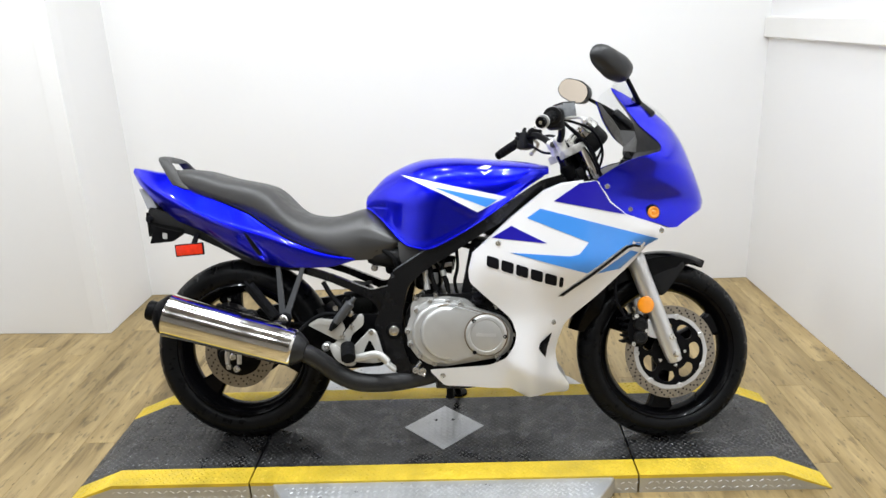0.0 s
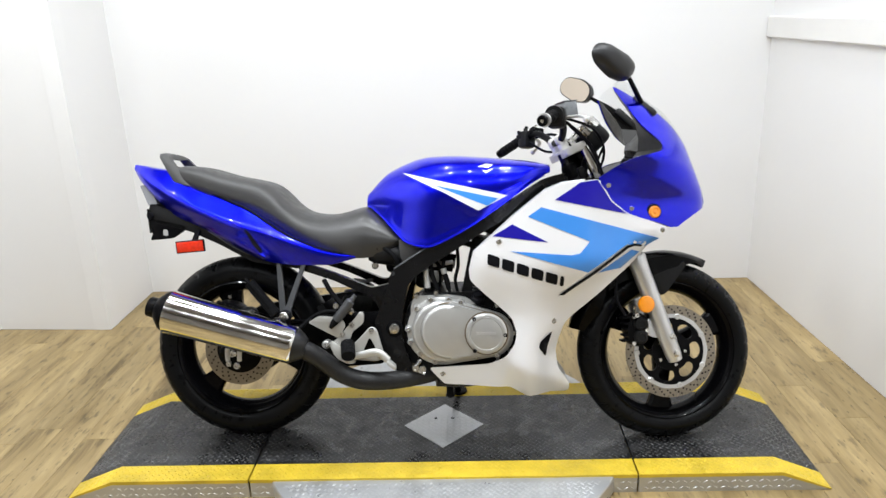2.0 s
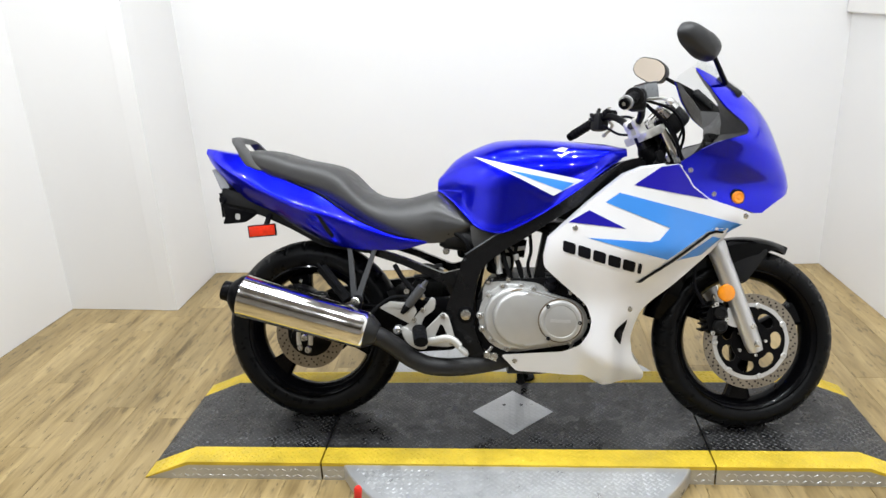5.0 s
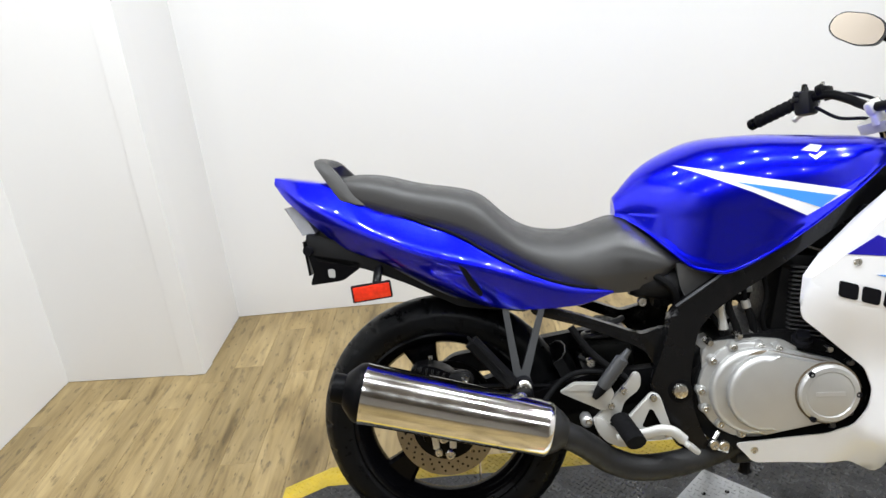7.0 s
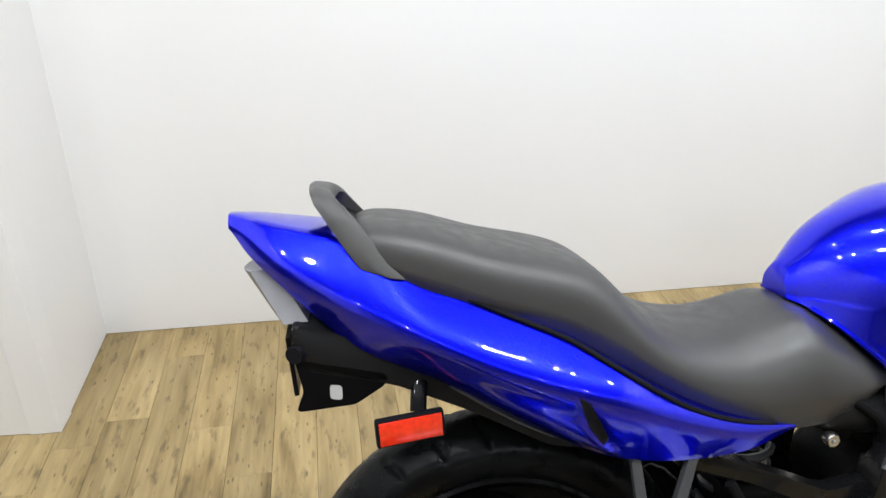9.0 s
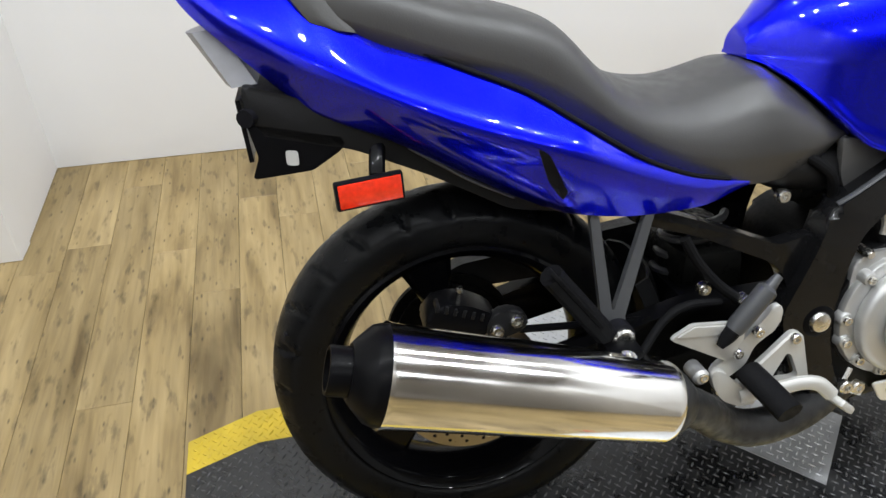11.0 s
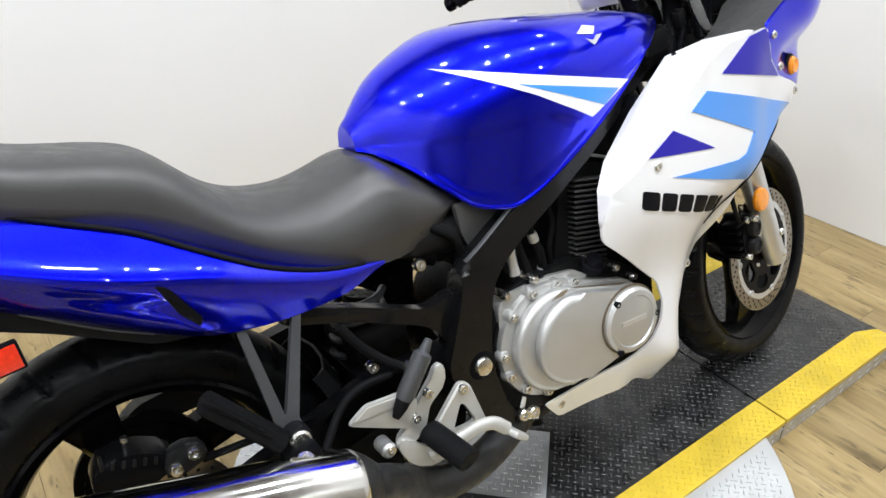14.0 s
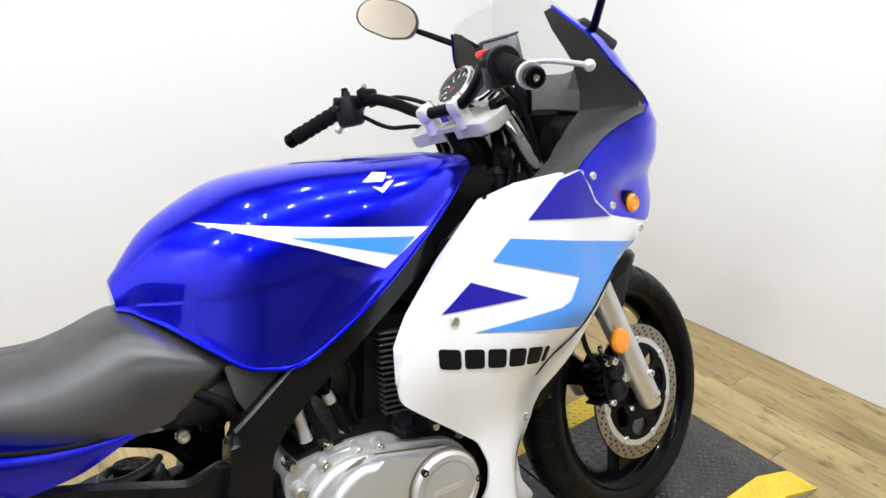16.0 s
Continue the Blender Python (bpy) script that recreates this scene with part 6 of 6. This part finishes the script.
on("breather_post", turned([(0, 0.011), (0.02, 0.009), (0.05, 0.009), (0.055, 0.011), (0.062, 0.008)], (0.640, -0.135, 0.515), (0.633, -0.135, 0.60), 14), "alloy", "silver breather post")
on("drain_tube", tube([(0.615, -0.15, 0.285), (0.60, -0.16, 0.26), (0.63, -0.165, 0.245)], 0.006, 8), "steel")
for x, z in ((0.600, 0.262), (0.622, 0.258)):
    on("case_lower_bolt", bolt((x, -0.165, z), 0.012, (0, -1, 0), 0.008), "steel")
# finned cylinder block, leaning forward
cyl = on("cylinder", box((0.835, 0, 0.555), (0.15, 0.226, 0.21), 0.01, (0, 12, 0)), "fin", "black finned cylinder block")
for k in range(17):
    z = 0.478 + 0.0098 * k
    on("cooling_fin", box((0.818 + 0.09 * (z - 0.478), -0.001, z), (0.078, 0.268, 0.0042), 0.0014, (0, 10, 0), None, 1), "finedge", "", cyl)
on("cylinder_head", box((0.875, 0, 0.705), (0.17, 0.24, 0.07), 0.02, (0, 20, 0)), "fin")
for y in (-0.06, 0.06):
    on("header_pipe", tube([(0.93, y, 0.60), (0.99, y, 0.56), (1.01, y, 0.46), (0.98, y, 0.33), (0.90, y, 0.24), (0.78, y * 1.2, 0.20), (0.66, -0.10 if y < 0 else -0.06, 0.205)], 0.019, 14), "pipe", "dark exhaust header pipe")

# ---- exhaust ----
on("mid_pipe", tube([(0.74, -0.070, 0.248), (0.68, -0.088, 0.240), (0.62, -0.120, 0.229), (0.52, -0.165, 0.223), (0.43, -0.191, 0.230), (0.365, -0.202, 0.257), (0.315, -0.222, 0.302), (0.272, -0.242, 0.335), (0.225, -0.252, 0.354)], 0.029, 18), "pipe", "dark stained exhaust pipe")
ma, mb = Vector((0.238, -0.252, 0.354)), Vector((-0.150, -0.260, 0.463))
L = (mb - ma).length
muff = on("muffler", turned([(0, 0.034), (0.0, 0.054), (0.004, 0.0575), (0.012, 0.059), (L * 0.5, 0.0625), (L - 0.008, 0.066), (L, 0.0675), (L, 0.058)], ma, mb, 56), "chrome", "polished stainless muffler can")
d = (mb - ma).normalized()
on("front_cap", turned([(-0.035, 0.030), (-0.02, 0.042), (0.0, 0.0535), (0.003, 0.0535)], ma, mb, 40), "pipe", "black front cap", muff)
on("end_cap", turned([(0, 0.064), (0.006, 0.064), (0.016, 0.061), (0.035, 0.042), (0.040, 0.036), (0.040, 0.02)], mb, mb + d, 40), "black", "satin black end cap", muff)
on("tail_pipe", turned([(0.02, 0.030), (0.03, 0.0315), (0.064, 0.0315), (0.067, 0.030), (0.067, 0.026), (0.03, 0.026)], mb, mb + d, 32), "black", "black outlet pipe", muff)
on("can_bolt", bolt((0.183, -0.245, 0.4255), 0.013, (0, -0.35, 0.93), 0.006), "steel", "", muff)
on("can_hanger", box((0.185, -0.215, 0.418), (0.05, 0.05, 0.03), 0.006), "black", "", muff)

# ---- foot controls ----
rest = on("passenger_bracket", prism(rounded([(0.157, 0.60), (0.170, 0.60), (0.188, 0.458), (0.240, 0.60), (0.253, 0.60), (0.206, 0.452), (0.209, 0.435), (0.204, 0.42), (0.180, 0.42), (0.172, 0.44)], 0.004), -0.164, -0.153, 0.003, None, lambda x, z: -0.20 * max(0, 0.58 - z) + 0.012), "shock", "dark grey painted passenger peg bracket")
on("bracket_boss", turned([(0, 0.020), (0.02, 0.020), (0.022, 0.016)], (0.191, -0.185, 0.435), (0.191, -1, 0.435), 20), "ink", "", rest)
on("bracket_bolt", bolt((0.191, -0.207, 0.435), 0.0165, (0, -1, 0), 0.008), "steel", "", rest)
peg = on("passenger_peg", tube([(0.165, -0.205, 0.445), (0.125, -0.205, 0.495), (0.085, -0.205, 0.545)], 0.021, 10, 4, flat=0.8), "grip", "folded black rubber passenger peg")
for k in range(6):
    on("peg_rib", box((0.088 + 0.011 * k, -0.222, 0.548 - 0.0137 * k), (0.005, 0.014, 0.030), 0.001, (0, -40, 0)), "grip", "", peg)
hang = on("footrest_bracket", prism(rounded([(0.429, 0.450), (0.444, 0.444), (0.441, 0.411), (0.406, 0.385), (0.394, 0.353), (0.369, 0.334), (0.346, 0.332), (0.338, 0.349), (0.361, 0.368), (0.395, 0.407), (0.418, 0.431)], 0.009), -0.195, -0.184, 0.003), "cast", "bare alloy rider footrest bracket")
on("bracket_lobe", prism(rounded([(0.333, 0.356), (0.351, 0.358), (0.372, 0.334), (0.421, 0.292), (0.398, 0.282), (0.359, 0.300), (0.341, 0.327)], 0.012), -0.206, -0.194, 0.004), "cast", "", hang)
tri_out = rounded([(0.464, 0.402), (0.482, 0.394), (0.508, 0.300), (0.478, 0.292), (0.392, 0.297), (0.380, 0.318)], 0.009)
tri_in = rounded([(0.458, 0.366), (0.466, 0.362), (0.483, 0.324), (0.476, 0.320), (0.446, 0.320), (0.440, 0.328)], 0.004)
on("bracket_link", rings(bmesh.new(), [[(x, y, z) for x, z in loop] for loop, y in ((tri_out, -0.188), (tri_out, -0.196), ([(x + 0.07 * (0.46 - x), z + 0.07 * (0.34 - z)) for x, z in tri_out], -0.199), (tri_in, -0.199), (tri_in, -0.188))], closed=True), "cast", "open triangular bare alloy bracket", hang)
on("heel_plate", prism(rounded([(0.266, 0.416), (0.300, 0.436), (0.372, 0.431), (0.386, 0.405), (0.362, 0.366)], 0.007), -0.200, -0.193, 0.0025), "cast", "bare alloy heel guard", hang)
on("heel_fold", prism(rounded([(0.276, 0.419), (0.302, 0.433), (0.366, 0.428), (0.374, 0.414), (0.310, 0.417)], 0.004), -0.2025, -0.199, 0.0015), "cast", "", hang)
for x, z in ((0.376, 0.378), (0.405, 0.410), (0.467, 0.390), (0.494, 0.308), (0.352, 0.318), (0.325, 0.345)):
    on("bracket_bolt", bolt((x, -0.199, z), 0.0085, (0, -1, 0), 0.006), "steel", "", hang)
on("swing_boss", turned([(0, 0.013), (0.03, 0.013), (0.034, 0.009)], (0.322, -0.17, 0.345), (0.322, -1, 0.345), 16), "alloy", "", hang)
on("rider_peg", tube([(0.392, -0.205, 0.350), (0.401, -0.245, 0.340), (0.411, -0.287, 0.328)], 0.022, 12, 4, flat=0.75), "grip", "black rubber rider peg")
on("brake_pedal", tube([(0.385, -0.206, 0.305), (0.444, -0.216, 0.318), (0.475, -0.222, 0.326), (0.500, -0.226, 0.322), (0.522, -0.228, 0.302)], 0.009, 10, flat=1.3), "cast", "bare alloy brake pedal")
on("pedal_tip", box((0.532, -0.230, 0.290), (0.034, 0.046, 0.013), 0.005, (0, 40, 10)), "cast")
master = on("master_cylinder", turned([(0, 0.013), (0.01, 0.015), (0.075, 0.015), (0.08, 0.009), (0.10, 0.006)], (0.358, -0.208, 0.424), (0.412, -0.205, 0.492), 14), "shock", "dark grey brake master cylinder")
on("boot", turned([(-0.03, 0.006), (-0.012, 0.011), (0.0, 0.012)], (0.358, -0.208, 0.424), (0.412, -0.205, 0.492), 12), "grip", "", master)
on("master_clamp", box((0.398, -0.165, 0.446), (0.018, 0.02, 0.02), 0.004, (0, -45, 0)), "steel")
# side stand reaching down to the deck on the far side
stand = on("side_stand", tube([(0.66, 0.12, 0.25), (0.69, 0.19, 0.15), (0.71, 0.262, 0.073)], 0.012, 12), "black", "black steel side stand, down")
on("stand_foot", turned([(0, 0.03), (0.008, 0.03), (0.01, 0.02)], (0.712, 0.268, 0.0672), (0.712, 0.268 - 0.24, 1.04), 16), "black", "", stand)
on("belly_stay", turned([(0, 0.012), (0.05, 0.012), (0.056, 0.016), (0.062, 0.010)], (0.70, -0.06, 0.20), (0.70, -0.05, 0.10), 14), "black")
on("belly_tray", prism(rounded([(0.66, 0.235), (0.90, 0.222), (0.98, 0.215), (0.98, 0.20), (0.90, 0.20), (0.67, 0.215)], 0.006), -0.085, 0.085, 0.004), "grime")
# added black box, no real part, keeps the space under the beams dark
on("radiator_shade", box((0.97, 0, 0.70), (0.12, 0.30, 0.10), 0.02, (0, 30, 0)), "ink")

# ---- floor planks ----
def plank_mesh(w, l):
    b = bmesh.new()
    c = 0.0007
    rings(b, [[(-w / 2, -l / 2, -0.005), (w / 2, -l / 2, -0.005), (w / 2, l / 2, -0.005), (-w / 2, l / 2, -0.005)], [(-w / 2, -l / 2, -c), (w / 2, -l / 2, -c), (w / 2, l / 2, -c), (-w / 2, l / 2, -c)],
              [(-w / 2 + c, -l / 2 + c, 0), (w / 2 - c, -l / 2 + c, 0), (w / 2 - c, l / 2 - c, 0), (-w / 2 + c, l / 2 - c, 0)]])
    me = bpy.data.meshes.new("plank")
    b.to_mesh(me)
    b.free()
    me.materials.append(M["plank"])
    return me


PW, PL = 0.118, 0.92
shared = plank_mesh(PW - 0.0008, PL - 0.0008)
rot = pose(0.3, -1.3, 0, 0, 0, FLOOR_TURN)
for i in range(-18, 21):
    lag = random.random() * PL
    for j in range(-6, 5):
        x, y = i * PW, j * PL + lag - PL / 2
        p = rot @ Vector((x, y, 0))
        west, east = -1.676 + (p.y + 2.4) * 0.0194 - 0.07, 2.491 - (p.y + 2.4) * 0.0706 + 0.07
        north = 0.99 if p.x < -1.04 else 1.50 + (p.x + 1.05) * 0.04
        over = p.y + PL / 2 - north - 0.02
        if not (west < p.x < east and p.y > -6.4) or over > PL - 0.015:
            continue
        if over > 0:
            ob = new("plank", plank_mesh(PW - 0.0008, PL - over))
            ob.parent = floor
            ob.matrix_world = Matrix.Translation(p - rot.to_3x3() @ Vector((0, over / 2, 0))) @ Matrix.Rotation(radians(FLOOR_TURN), 4, "Z")
            continue
        ob = new("plank", shared)
        ob.parent = floor
        ob.matrix_world = Matrix.Translation(p) @ Matrix.Rotation(radians(FLOOR_TURN), 4, "Z")
